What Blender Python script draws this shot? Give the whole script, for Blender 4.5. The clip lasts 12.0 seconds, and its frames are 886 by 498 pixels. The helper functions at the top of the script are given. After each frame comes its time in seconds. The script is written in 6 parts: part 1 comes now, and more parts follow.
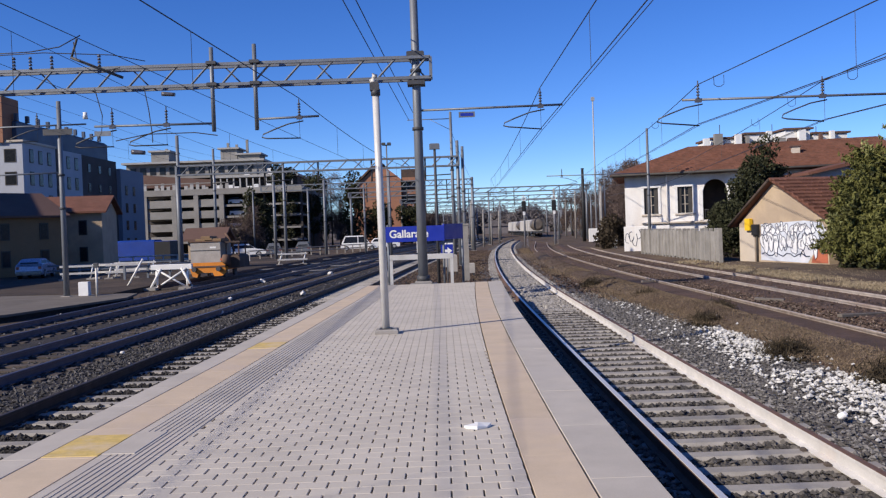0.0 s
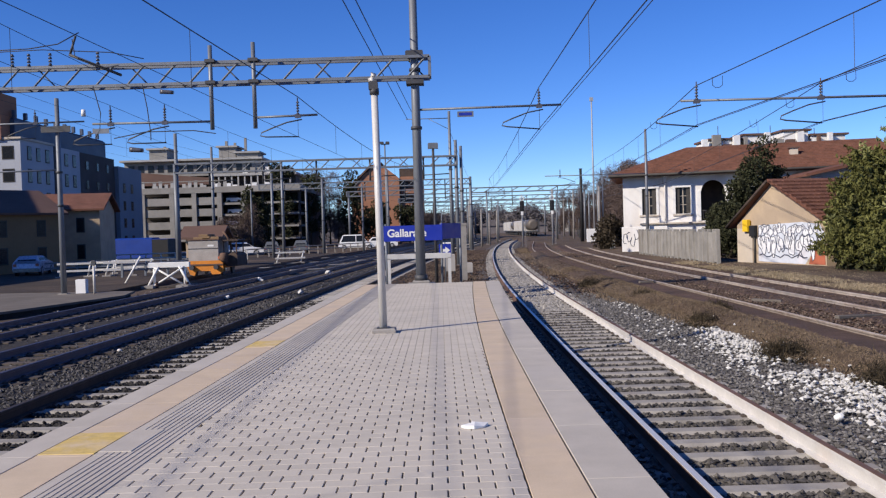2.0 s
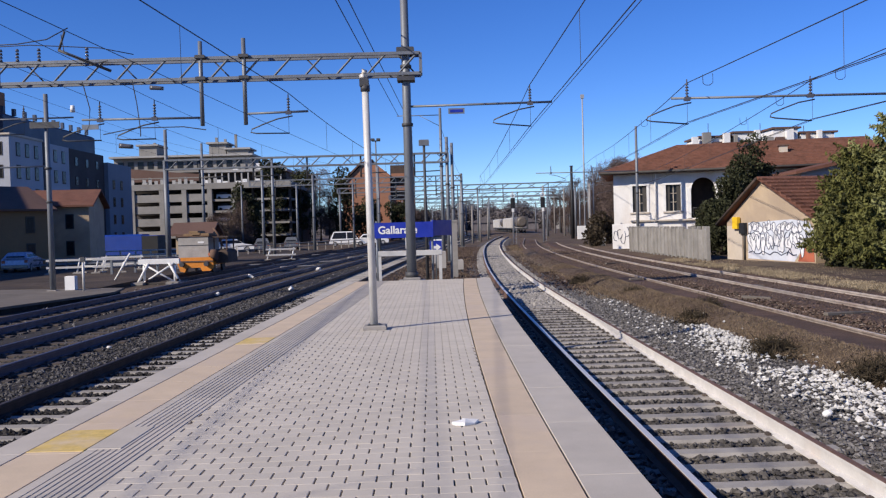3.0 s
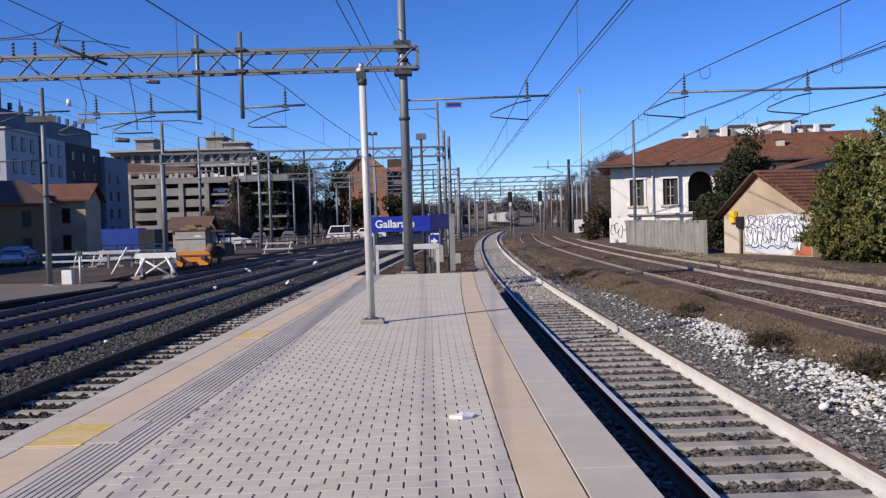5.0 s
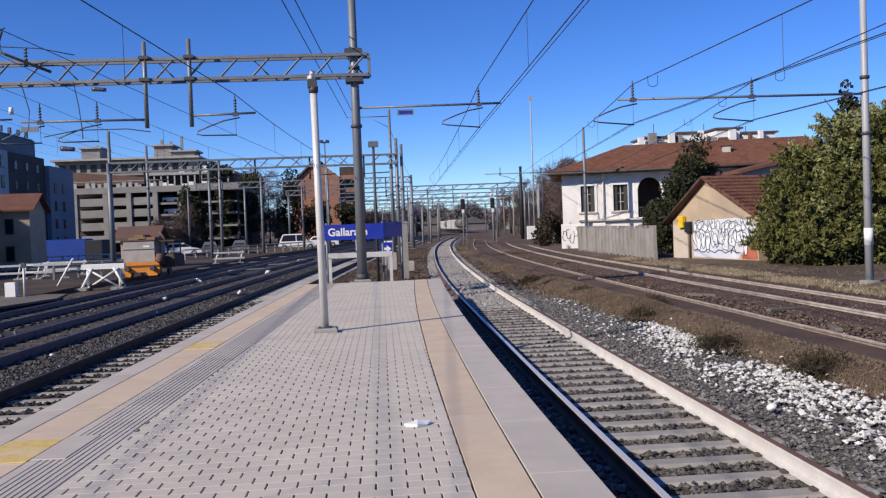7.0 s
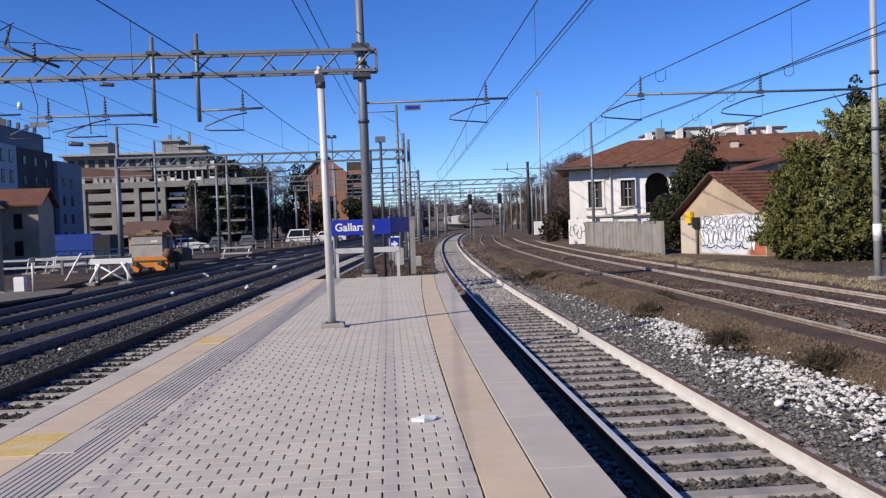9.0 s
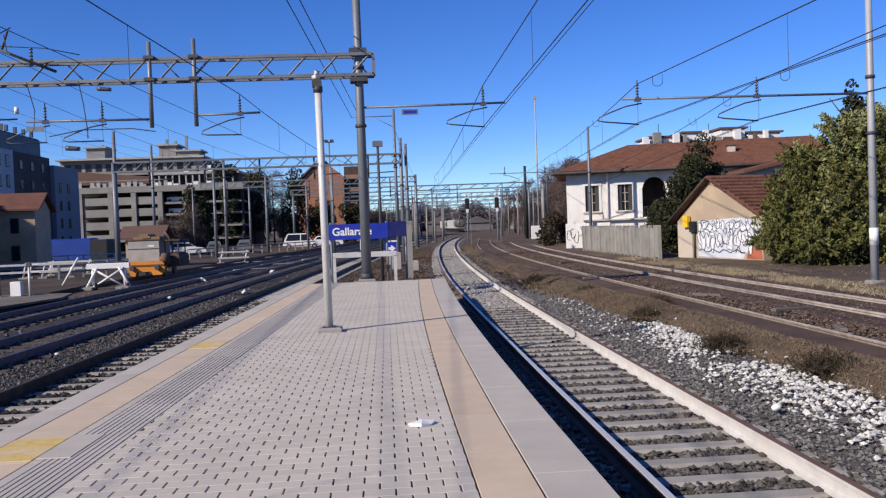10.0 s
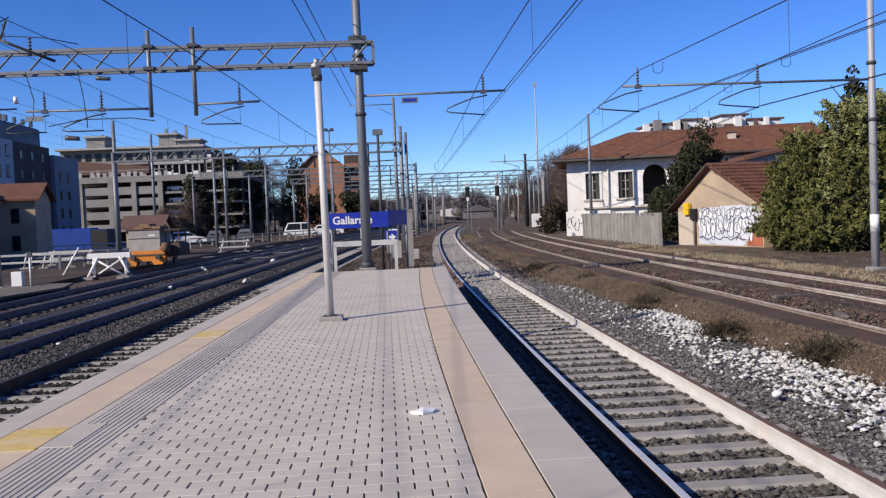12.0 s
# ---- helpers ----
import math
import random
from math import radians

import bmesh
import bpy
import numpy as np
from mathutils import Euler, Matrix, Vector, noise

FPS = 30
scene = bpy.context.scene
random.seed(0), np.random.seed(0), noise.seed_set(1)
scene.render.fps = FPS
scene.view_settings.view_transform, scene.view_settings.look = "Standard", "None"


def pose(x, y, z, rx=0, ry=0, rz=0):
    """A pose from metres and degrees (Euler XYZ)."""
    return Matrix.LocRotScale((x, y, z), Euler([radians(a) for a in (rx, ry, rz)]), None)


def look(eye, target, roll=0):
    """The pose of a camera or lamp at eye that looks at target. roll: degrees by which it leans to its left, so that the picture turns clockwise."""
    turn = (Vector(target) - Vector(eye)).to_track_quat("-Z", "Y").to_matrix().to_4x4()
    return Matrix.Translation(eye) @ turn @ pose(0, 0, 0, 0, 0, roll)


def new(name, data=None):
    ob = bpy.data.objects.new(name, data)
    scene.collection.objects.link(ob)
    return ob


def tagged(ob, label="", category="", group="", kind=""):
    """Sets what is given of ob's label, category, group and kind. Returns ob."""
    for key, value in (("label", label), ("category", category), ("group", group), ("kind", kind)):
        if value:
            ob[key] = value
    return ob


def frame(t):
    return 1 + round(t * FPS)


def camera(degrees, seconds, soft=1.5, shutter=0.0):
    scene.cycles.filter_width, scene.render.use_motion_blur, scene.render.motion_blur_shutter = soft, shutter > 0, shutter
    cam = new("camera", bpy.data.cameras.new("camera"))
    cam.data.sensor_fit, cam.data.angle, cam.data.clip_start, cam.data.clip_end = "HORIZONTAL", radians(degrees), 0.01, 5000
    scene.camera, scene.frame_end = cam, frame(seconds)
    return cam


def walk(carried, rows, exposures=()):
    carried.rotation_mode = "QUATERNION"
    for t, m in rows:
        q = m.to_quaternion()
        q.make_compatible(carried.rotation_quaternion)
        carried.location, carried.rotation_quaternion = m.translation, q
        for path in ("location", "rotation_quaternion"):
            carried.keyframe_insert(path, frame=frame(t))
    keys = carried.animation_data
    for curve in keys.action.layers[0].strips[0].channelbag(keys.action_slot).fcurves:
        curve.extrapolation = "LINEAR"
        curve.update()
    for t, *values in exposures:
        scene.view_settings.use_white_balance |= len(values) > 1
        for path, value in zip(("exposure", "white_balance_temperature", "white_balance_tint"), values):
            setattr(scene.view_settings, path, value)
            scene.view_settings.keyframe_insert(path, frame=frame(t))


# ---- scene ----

# ---------- camera: held by someone who stands still on the platform and turns ----------
cam = camera(54.26, 12.0, soft=1.25)
EYE = 1.62
ROWS = [
    (0.0, 0.0, -1.25, 2.05), (0.5, 0.026, -1.108, 1.95), (1.0, 0.114, -1.159, 1.796), (1.5, 0.099, -1.192, 1.73),
    (2.0, -0.133, -1.292, 1.737), (2.5, -0.206, -1.395, 1.58), (3.0, -0.738, -1.513, 1.661), (5.0, -0.922, -1.922, 1.695),
    (5.5, -0.985, -1.941, 1.671), (6.0, -1.271, -2.06, 1.745), (6.5, -2.534, -1.881, 2.161), (7.0, -4.03, -1.538, 2.194),
    (9.0, -3.561, -1.832, 2.127), (9.5, -3.511, -1.539, 2.084), (10.0, -3.744, -1.553, 2.164), (10.5, -3.74, -1.837, 2.057),
    (11.0, -3.97, -2.348, 2.152), (11.5, -3.935, -2.509, 2.222), (12.0, -3.715, -2.323, 2.4),
]
walk(cam, [(t, pose(0, 0, EYE, 90 + pitch, roll, yaw)) for t, yaw, pitch, roll in ROWS])

# ---------- light ----------
SUN_TO = Vector((-0.83, -0.556, 0.0)).normalized()
SUN_EL = radians(30.6)
world = bpy.data.worlds.new("world")
scene.world = world
world.use_nodes = True
wn = world.node_tree.nodes
sky = wn.new("ShaderNodeTexSky")
sky.sky_type = "NISHITA"
sky.sun_disc = False
sky.sun_elevation = SUN_EL
sky.sun_rotation = math.atan2(SUN_TO.x, SUN_TO.y)
sky.altitude = 2500
sky.air_density, sky.dust_density, sky.ozone_density = 1.0, 0.0, 6.0
wn["Background"].inputs["Strength"].default_value = 0.12
deep = wn.new("ShaderNodeHueSaturation")
deep.inputs["Hue"].default_value = 0.515
deep.inputs["Saturation"].default_value = 1.18
world.node_tree.links.new(sky.outputs["Color"], deep.inputs["Color"])
world.node_tree.links.new(deep.outputs["Color"], wn["Background"].inputs["Color"])
sun = new("sun", bpy.data.lights.new("sun", "SUN"))
sun.data.energy, sun.data.angle, sun.data.color = 4.6, radians(0.55), (1.0, 0.9, 0.77)
sun_dir = Vector((SUN_TO.x * math.cos(SUN_EL), SUN_TO.y * math.cos(SUN_EL), math.sin(SUN_EL)))
sun.matrix_world = look(sun_dir * 60, (0, 0, 0))
scene.view_settings.exposure = 0.3


# ---------- materials ----------
def mat(name, col, rough=0.7, metal=0.0, dark=0.75, scale=6.0, fine=60.0, bump=0.3, dist=0.01, obj=0.0, island=0.0, spec=0.4, stain=None, amount=0.5, stretch=(1, 1, 1)):
    """A surface with a coarse and a fine variation, a bump, and optional stains."""
    m = bpy.data.materials.new(name)
    m.use_nodes = True
    n, l = m.node_tree.nodes, m.node_tree.links
    b = n["Principled BSDF"]
    b.inputs["Metallic"].default_value = metal
    b.inputs["Specular IOR Level"].default_value = spec
    geo = n.new("ShaderNodeNewGeometry")
    mp = n.new("ShaderNodeMapping")
    mp.inputs["Scale"].default_value = stretch
    l.new(geo.outputs["Position"], mp.inputs["Vector"])

    def noise_tex(sc, detail=4.0):
        t = n.new("ShaderNodeTexNoise")
        t.inputs["Scale"].default_value = sc
        t.inputs["Detail"].default_value = detail
        t.inputs["Roughness"].default_value = 0.62
        l.new(mp.outputs["Vector"], t.inputs["Vector"])
        return t.outputs["Fac"]

    def ramp(fac, lo, hi, a, c):
        r = n.new("ShaderNodeMapRange")
        for k, v in zip(("From Min", "From Max", "To Min", "To Max"), (lo, hi, a, c)):
            r.inputs[k].default_value = v
        l.new(fac, r.inputs["Value"])
        return r.outputs["Result"]

    def math_node(op, a, c):
        q = n.new("ShaderNodeMath")
        q.operation = op
        l.new(a, q.inputs[0])
        l.new(c, q.inputs[1])
        return q.outputs[0]

    f = math_node("MULTIPLY", ramp(noise_tex(scale), 0.3, 0.7, dark, 1.0), ramp(noise_tex(fine, 2.0), 0.3, 0.7, 0.5 + dark / 2, 1.0))
    if obj:
        oi = n.new("ShaderNodeObjectInfo")
        f = math_node("MULTIPLY", f, ramp(oi.outputs["Random"], 0, 1, 1 - obj, 1.0))
    if island:
        f = math_node("MULTIPLY", f, ramp(geo.outputs["Random Per Island"], 0, 1, 1 - island, 1.0))
    mix = n.new("ShaderNodeMix")
    mix.data_type, mix.blend_type = "RGBA", "MULTIPLY"
    mix.inputs["Factor"].default_value = 1.0
    mix.inputs["A"].default_value = (*col, 1)
    l.new(f, mix.inputs["B"])
    out = mix.outputs["Result"]
    if stain:
        m2 = n.new("ShaderNodeMix")
        m2.data_type = "RGBA"
        m2.inputs["B"].default_value = (*stain, 1)
        l.new(out, m2.inputs["A"])
        l.new(ramp(noise_tex(scale * 0.37, 6.0), 0.62 - amount * 0.25, 0.72, 0.0, min(1.0, amount * 1.4)), m2.inputs["Factor"])
        out = m2.outputs["Result"]
    l.new(out, b.inputs["Base Color"])
    l.new(ramp(noise_tex(scale * 1.7), 0.3, 0.7, max(0.05, rough - 0.12), min(1.0, rough + 0.1)), b.inputs["Roughness"])
    if bump:
        bp = n.new("ShaderNodeBump")
        bp.inputs["Strength"].default_value = bump
        bp.inputs["Distance"].default_value = dist
        l.new(noise_tex(fine), bp.inputs["Height"])
        l.new(bp.outputs["Normal"], b.inputs["Normal"])
    return m


M = {}
M["earth"] = mat("earth", (0.12, 0.08, 0.053), 0.95, dark=0.55, scale=0.5, fine=9, bump=0.8, dist=0.05, stain=(0.16, 0.125, 0.075), amount=0.5)
M["ballast"] = mat("ballast", (0.145, 0.128, 0.115), 0.95, dark=0.6, scale=1.3, fine=17, bump=1.0, dist=0.06, stain=(0.1, 0.07, 0.055), amount=0.5)
M["ballast_rust"] = mat("ballast_rust", (0.15, 0.09, 0.062), 0.95, dark=0.4, scale=0.9, fine=15, bump=1.0, dist=0.06, stain=(0.08, 0.052, 0.04), amount=0.5)
M["yard_earth"] = mat("yard_earth", (0.065, 0.046, 0.033), 0.95, dark=0.5, scale=0.4, fine=8, bump=0.8, dist=0.05, stain=(0.13, 0.09, 0.062), amount=0.5)
# Oily ballast; also used as painted shade on the low platform's side.
M["ballast_oily_shade"] = mat("ballast_oily_shade", (0.06, 0.052, 0.048), 0.9, dark=0.45, scale=0.9, fine=15, bump=1.0, dist=0.06, stain=(0.035, 0.03, 0.028), amount=0.5)
M["stone_oily"] = mat("stone_oily", (0.15, 0.14, 0.135), 0.9, dark=0.7, scale=9, fine=60, bump=0.3, island=0.75)
M["stone"] = mat("stone", (0.25, 0.235, 0.225), 0.9, dark=0.7, scale=9, fine=60, bump=0.3, island=0.72)
M["stone_white"] = mat("stone_white", (0.74, 0.72, 0.68), 0.9, dark=0.8, scale=9, fine=60, bump=0.3, island=0.4)
M["stone_dark"] = mat("stone_dark", (0.15, 0.136, 0.123), 0.9, dark=0.7, scale=9, fine=60, bump=0.3, island=0.7)
M["stone_brown"] = mat("stone_brown", (0.3, 0.235, 0.19), 0.9, dark=0.7, scale=9, fine=60, bump=0.3, island=0.6)
M["stone_black"] = mat("stone_black", (0.06, 0.053, 0.049), 0.9, dark=0.7, scale=9, fine=60, bump=0.3, island=0.7)
M["stone_pale"] = mat("stone_pale", (0.42, 0.395, 0.37), 0.9, dark=0.75, scale=9, fine=60, bump=0.3, island=0.5)
M["rubble"] = mat("rubble", (0.34, 0.26, 0.2), 0.9, dark=0.7, scale=9, fine=60, bump=0.3, island=0.7)
M["slab_old"] = mat("slab_old", (0.18, 0.155, 0.13), 0.92, dark=0.65, scale=0.8, fine=30, bump=0.3, stain=(0.13, 0.11, 0.095), amount=0.5)
M["rubble_dark"] = mat("rubble_dark", (0.15, 0.1, 0.075), 0.9, dark=0.7, scale=9, fine=60, bump=0.3, island=0.7)
M["paver"] = mat("paver", (0.58, 0.52, 0.44), 0.88, dark=0.86, scale=1.1, fine=120, bump=0.3, dist=0.004, obj=0.1, stain=(0.49, 0.445, 0.39), amount=0.35)
M["paver_rest"] = mat("paver_rest", (0.58, 0.52, 0.44), 0.88, dark=0.86, scale=1.1, fine=120, bump=0.3, dist=0.004, island=0.1, stain=(0.49, 0.445, 0.39), amount=0.35)
M["joint"] = mat("joint", (0.2, 0.17, 0.16), 0.95, dark=0.6, scale=4, fine=90)
M["kerb"] = mat("kerb", (0.545, 0.49, 0.42), 0.85, dark=0.82, scale=1.6, fine=90, bump=0.25, dist=0.004, obj=0.1, stain=(0.44, 0.4, 0.36), amount=0.45)
M["strip"] = mat("strip", (0.64, 0.505, 0.36), 0.85, dark=0.84, scale=2.2, fine=70, bump=0.3, dist=0.004, obj=0.06, stain=(0.5, 0.41, 0.34), amount=0.5)
M["yellow"] = mat("yellow", (0.72, 0.52, 0.17), 0.85, dark=0.7, scale=9, fine=80, bump=0.3, dist=0.004, stain=(0.6, 0.47, 0.32), amount=0.7)
M["concrete"] = mat("concrete", (0.34, 0.315, 0.29), 0.9, dark=0.75, scale=3, fine=70, bump=0.4, dist=0.006, obj=0.15, stain=(0.2, 0.17, 0.15), amount=0.3)
M["sleeper"] = mat("sleeper", (0.42, 0.39, 0.355), 0.92, dark=0.72, scale=3.5, fine=70, bump=0.5, dist=0.006, obj=0.25, stain=(0.27, 0.22, 0.19), amount=0.4)
M["sleeper_dark"] = mat("sleeper_dark", (0.12, 0.095, 0.08), 0.92, dark=0.6, scale=3, fine=60, bump=0.5, dist=0.006, island=0.35)
# Rust; doubles as painted platform shade on the left rail of track_1.
M["rail_rust_shade"] = mat("rail_rust_shade", (0.2, 0.115, 0.08), 0.75, 0.2, dark=0.65, scale=4, fine=50, bump=0.3)
# Pale colour carries the sunlight on the right rail's face.
M["rail_side_sunlit"] = mat("rail_side_sunlit", (0.66, 0.635, 0.605), 0.7, 0.05, dark=0.82, scale=4, fine=50, bump=0.3, stain=(0.5, 0.4, 0.33), amount=0.3)
M["rail_worn"] = mat("rail_worn", (0.56, 0.48, 0.415), 0.75, 0.05, dark=0.6, scale=3, fine=40, bump=0.3, stain=(0.2, 0.13, 0.1), amount=0.5)
M["rail_old"] = mat("rail_old", (0.38, 0.315, 0.26), 0.8, 0.05, dark=0.55, scale=5, fine=40, bump=0.3, stain=(0.14, 0.09, 0.07), amount=0.6)
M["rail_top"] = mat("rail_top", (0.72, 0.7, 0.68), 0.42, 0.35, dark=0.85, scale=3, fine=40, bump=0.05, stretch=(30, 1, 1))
# Blue in the base colour imitates the sky mirrored in the rail faces.
M["rail_sky_tint"] = mat("rail_sky_tint", (0.16, 0.152, 0.195), 0.42, 0.65, dark=0.75, scale=3, fine=40, bump=0.1)
# Dull steel, near-black to paint in the shade on sides turned from the sun.
M["rail_dull_shade"] = mat("rail_dull_shade", (0.06, 0.048, 0.044), 0.6, 0.25, dark=0.7, scale=3, fine=40, bump=0.1)
M["steel"] = mat("steel", (0.205, 0.22, 0.245), 0.55, 0.35, dark=0.75, scale=2.5, fine=45, bump=0.15, stain=(0.17, 0.16, 0.155), amount=0.25, stretch=(1, 1, 0.3))
M["steel_pale"] = mat("steel_pale", (0.4, 0.405, 0.42), 0.6, 0.2, dark=0.8, scale=2.5, fine=45, bump=0.15, stain=(0.3, 0.28, 0.26), amount=0.3, stretch=(1, 1, 0.3))
M["steel_dark"] = mat("steel_dark", (0.085, 0.085, 0.09), 0.6, 0.35, dark=0.75, scale=2.5, fine=45, bump=0.15)
M["pale_pole"] = mat("pale_pole", (0.6, 0.58, 0.55), 0.5, 0.1, dark=0.85, scale=2.5, fine=45, bump=0.12, stain=(0.42, 0.36, 0.3), amount=0.3)
M["wire"] = mat("wire", (0.05, 0.05, 0.055), 0.6, 0.3, bump=0)
M["insulator"] = mat("insulator", (0.1, 0.1, 0.12), 0.3, 0.0, bump=0)
M["sign_blue"] = mat("sign_blue", (0.012, 0.03, 0.33), 0.45, 0.0, dark=0.88, scale=2, fine=40, bump=0.05)
M["white"] = mat("white", (0.78, 0.77, 0.75), 0.6, dark=0.86, scale=2, fine=40, bump=0.1, stain=(0.55, 0.5, 0.45), amount=0.25)
M["plaster"] = mat("plaster", (0.8, 0.775, 0.74), 0.9, dark=0.84, scale=0.8, fine=20, bump=0.3, dist=0.01, stain=(0.56, 0.49, 0.42), amount=0.55, stretch=(1, 1, 0.45))
M["plaster_tan"] = mat("plaster_tan", (0.5, 0.385, 0.265), 0.9, dark=0.78, scale=0.9, fine=20, bump=0.4, dist=0.01, stain=(0.3, 0.235, 0.18), amount=0.6)
M["plaster_pale"] = mat("plaster_pale", (0.54, 0.47, 0.39), 0.9, dark=0.78, scale=0.9, fine=20, bump=0.4, dist=0.01, stain=(0.5, 0.42, 0.34), amount=0.4)
M["roof"] = mat("roof", (0.23, 0.098, 0.064), 0.9, dark=0.65, scale=1.2, fine=14, bump=0.6, dist=0.03, island=0.3, stain=(0.16, 0.08, 0.055), amount=0.4)
M["glass_dark"] = mat("glass_dark", (0.018, 0.02, 0.024), 0.25, 0.0, bump=0, spec=0.25)
M["wood_dark"] = mat("wood_dark", (0.09, 0.06, 0.045), 0.8, dark=0.6, scale=2, fine=30, bump=0.4)
M["shutter"] = mat("shutter", (0.075, 0.068, 0.062), 0.8, dark=0.7, scale=2, fine=30, bump=0.4)
M["fence"] = mat("fence", (0.36, 0.34, 0.31), 0.92, dark=0.68, scale=1.4, fine=30, bump=0.4, dist=0.01, obj=0.2, stain=(0.16, 0.14, 0.12), amount=0.4)
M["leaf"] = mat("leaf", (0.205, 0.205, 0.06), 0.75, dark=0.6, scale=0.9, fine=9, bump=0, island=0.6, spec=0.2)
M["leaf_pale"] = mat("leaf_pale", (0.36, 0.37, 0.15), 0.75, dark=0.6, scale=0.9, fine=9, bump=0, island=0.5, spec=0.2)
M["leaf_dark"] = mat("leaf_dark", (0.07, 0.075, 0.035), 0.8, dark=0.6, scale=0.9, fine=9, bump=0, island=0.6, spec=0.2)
M["leaf_brown"] = mat("leaf_brown", (0.085, 0.066, 0.045), 0.85, dark=0.6, scale=0.9, fine=9, bump=0, island=0.6, spec=0.2)
M["twig"] = mat("twig", (0.2, 0.145, 0.125), 0.9, dark=0.6, scale=0.7, fine=9, bump=0, island=0.5, spec=0.2)
M["twig_grey"] = mat("twig_grey", (0.3, 0.26, 0.27), 0.9, dark=0.6, scale=0.7, fine=9, bump=0, island=0.5, spec=0.2)
M["bark"] = mat("bark", (0.11, 0.085, 0.065), 0.95, dark=0.6, scale=5, fine=40, bump=0.7, dist=0.02)
M["grass_dry"] = mat("grass_dry", (0.33, 0.245, 0.165), 0.9, dark=0.6, scale=0.8, fine=20, bump=0, island=0.55, spec=0.2)
M["grass_straw"] = mat("grass_straw", (0.52, 0.42, 0.28), 0.9, dark=0.6, scale=0.8, fine=20, bump=0, island=0.5, spec=0.2)
M["grass_dark"] = mat("grass_dark", (0.1, 0.078, 0.05), 0.9, dark=0.6, scale=0.8, fine=20, bump=0, island=0.5, spec=0.2)
M["block_pale"] = mat("block_pale", (0.4, 0.42, 0.47), 0.85, dark=0.86, scale=0.2, fine=5, bump=0.1, stain=(0.33, 0.34, 0.38), amount=0.3)
M["block_mid"] = mat("block_mid", (0.22, 0.235, 0.28), 0.85, dark=0.86, scale=0.2, fine=5, bump=0.1, stain=(0.18, 0.19, 0.22), amount=0.3)
M["block_dark"] = mat("block_dark", (0.06, 0.045, 0.045), 0.8, dark=0.8, scale=0.2, fine=5, bump=0.1)
M["block_roof"] = mat("block_roof", (0.07, 0.09, 0.14), 0.6, dark=0.8, scale=0.3, fine=5, bump=0.1)
M["brown_roof"] = mat("brown_roof", (0.13, 0.075, 0.058), 0.85, dark=0.8, scale=0.3, fine=5, bump=0.1)
M["garage"] = mat("garage", (0.29, 0.275, 0.255), 0.9, dark=0.7, scale=0.35, fine=6, bump=0.2, stain=(0.2, 0.18, 0.16), amount=0.4)
M["facade_grey"] = mat("facade_grey", (0.4, 0.39, 0.375), 0.9, dark=0.75, scale=0.4, fine=6, bump=0.2, stain=(0.28, 0.26, 0.24), amount=0.4)
# Near-black concrete: shade inside open decks and recesses put into the colour.
M["garage_shade"] = mat("garage_shade", (0.07, 0.06, 0.055), 0.9, dark=0.7, scale=0.35, fine=6, bump=0.2)
M["brick"] = mat("brick", (0.36, 0.17, 0.1), 0.9, dark=0.75, scale=0.4, fine=12, bump=0.2, stain=(0.25, 0.13, 0.09), amount=0.4)
M["tan_house"] = mat("tan_house", (0.25, 0.16, 0.085), 0.9, dark=0.8, scale=0.4, fine=12, bump=0.2)
M["blue_tarp"] = mat("blue_tarp", (0.006, 0.045, 0.3), 0.6, dark=0.8, scale=1, fine=12, bump=0.3)
M["orange"] = mat("orange", (0.75, 0.26, 0.03), 0.55, dark=0.7, scale=2, fine=25, bump=0.2, stain=(0.25, 0.13, 0.07), amount=0.3)
M["rust"] = mat("rust", (0.17, 0.1, 0.07), 0.85, dark=0.6, scale=2, fine=25, bump=0.3)
M["grey_box"] = mat("grey_box", (0.4, 0.37, 0.34), 0.75, dark=0.75, scale=2, fine=25, bump=0.2)
M["yellow_box"] = mat("yellow_box", (0.8, 0.5, 0.02), 0.5, dark=0.85, scale=2, fine=25, bump=0.05)
M["black"] = mat("black", (0.02, 0.02, 0.022), 0.6, dark=0.8, scale=2, fine=25, bump=0.1)
M["car_white"] = mat("car_white", (0.75, 0.75, 0.75), 0.3, dark=0.95, bump=0)
M["car_blue"] = mat("car_blue", (0.36, 0.4, 0.52), 0.3, 0.2, dark=0.95, bump=0)
M["car_grey"] = mat("car_grey", (0.16, 0.17, 0.18), 0.3, 0.3, dark=0.95, bump=0)
M["tank"] = mat("tank", (0.14, 0.12, 0.105), 0.55, 0.2, dark=0.75, scale=0.8, fine=12, bump=0.1, stain=(0.25, 0.2, 0.17), amount=0.4)
M["cargo"] = mat("cargo", (0.52, 0.5, 0.48), 0.6, 0.0, dark=0.8, scale=0.8, fine=12, bump=0.1, stain=(0.45, 0.4, 0.36), amount=0.4)
# Lightened lilac grey: distance haze mixed into the far woods and houses.
M["far_haze"] = mat("far_haze", (0.28, 0.25, 0.255), 0.95, dark=0.55, scale=0.12, fine=1.5, bump=0, island=0.5, spec=0.1)
M["paint_white"] = mat("paint_white", (0.74, 0.74, 0.76), 0.8, dark=0.85, scale=2, fine=25, bump=0.1)
M["paint_pale"] = mat("paint_pale", (0.6, 0.63, 0.7), 0.8, dark=0.8, scale=2, fine=25, bump=0.1, stain=(0.7, 0.6, 0.6), amount=0.3)
M["paint_line"] = mat("paint_line", (0.035, 0.045, 0.09), 0.8, dark=0.85, scale=2, fine=25, bump=0.1)
M["red_paint"] = mat("red_paint", (0.45, 0.13, 0.07), 0.8, dark=0.7, scale=2, fine=25, bump=0.1)


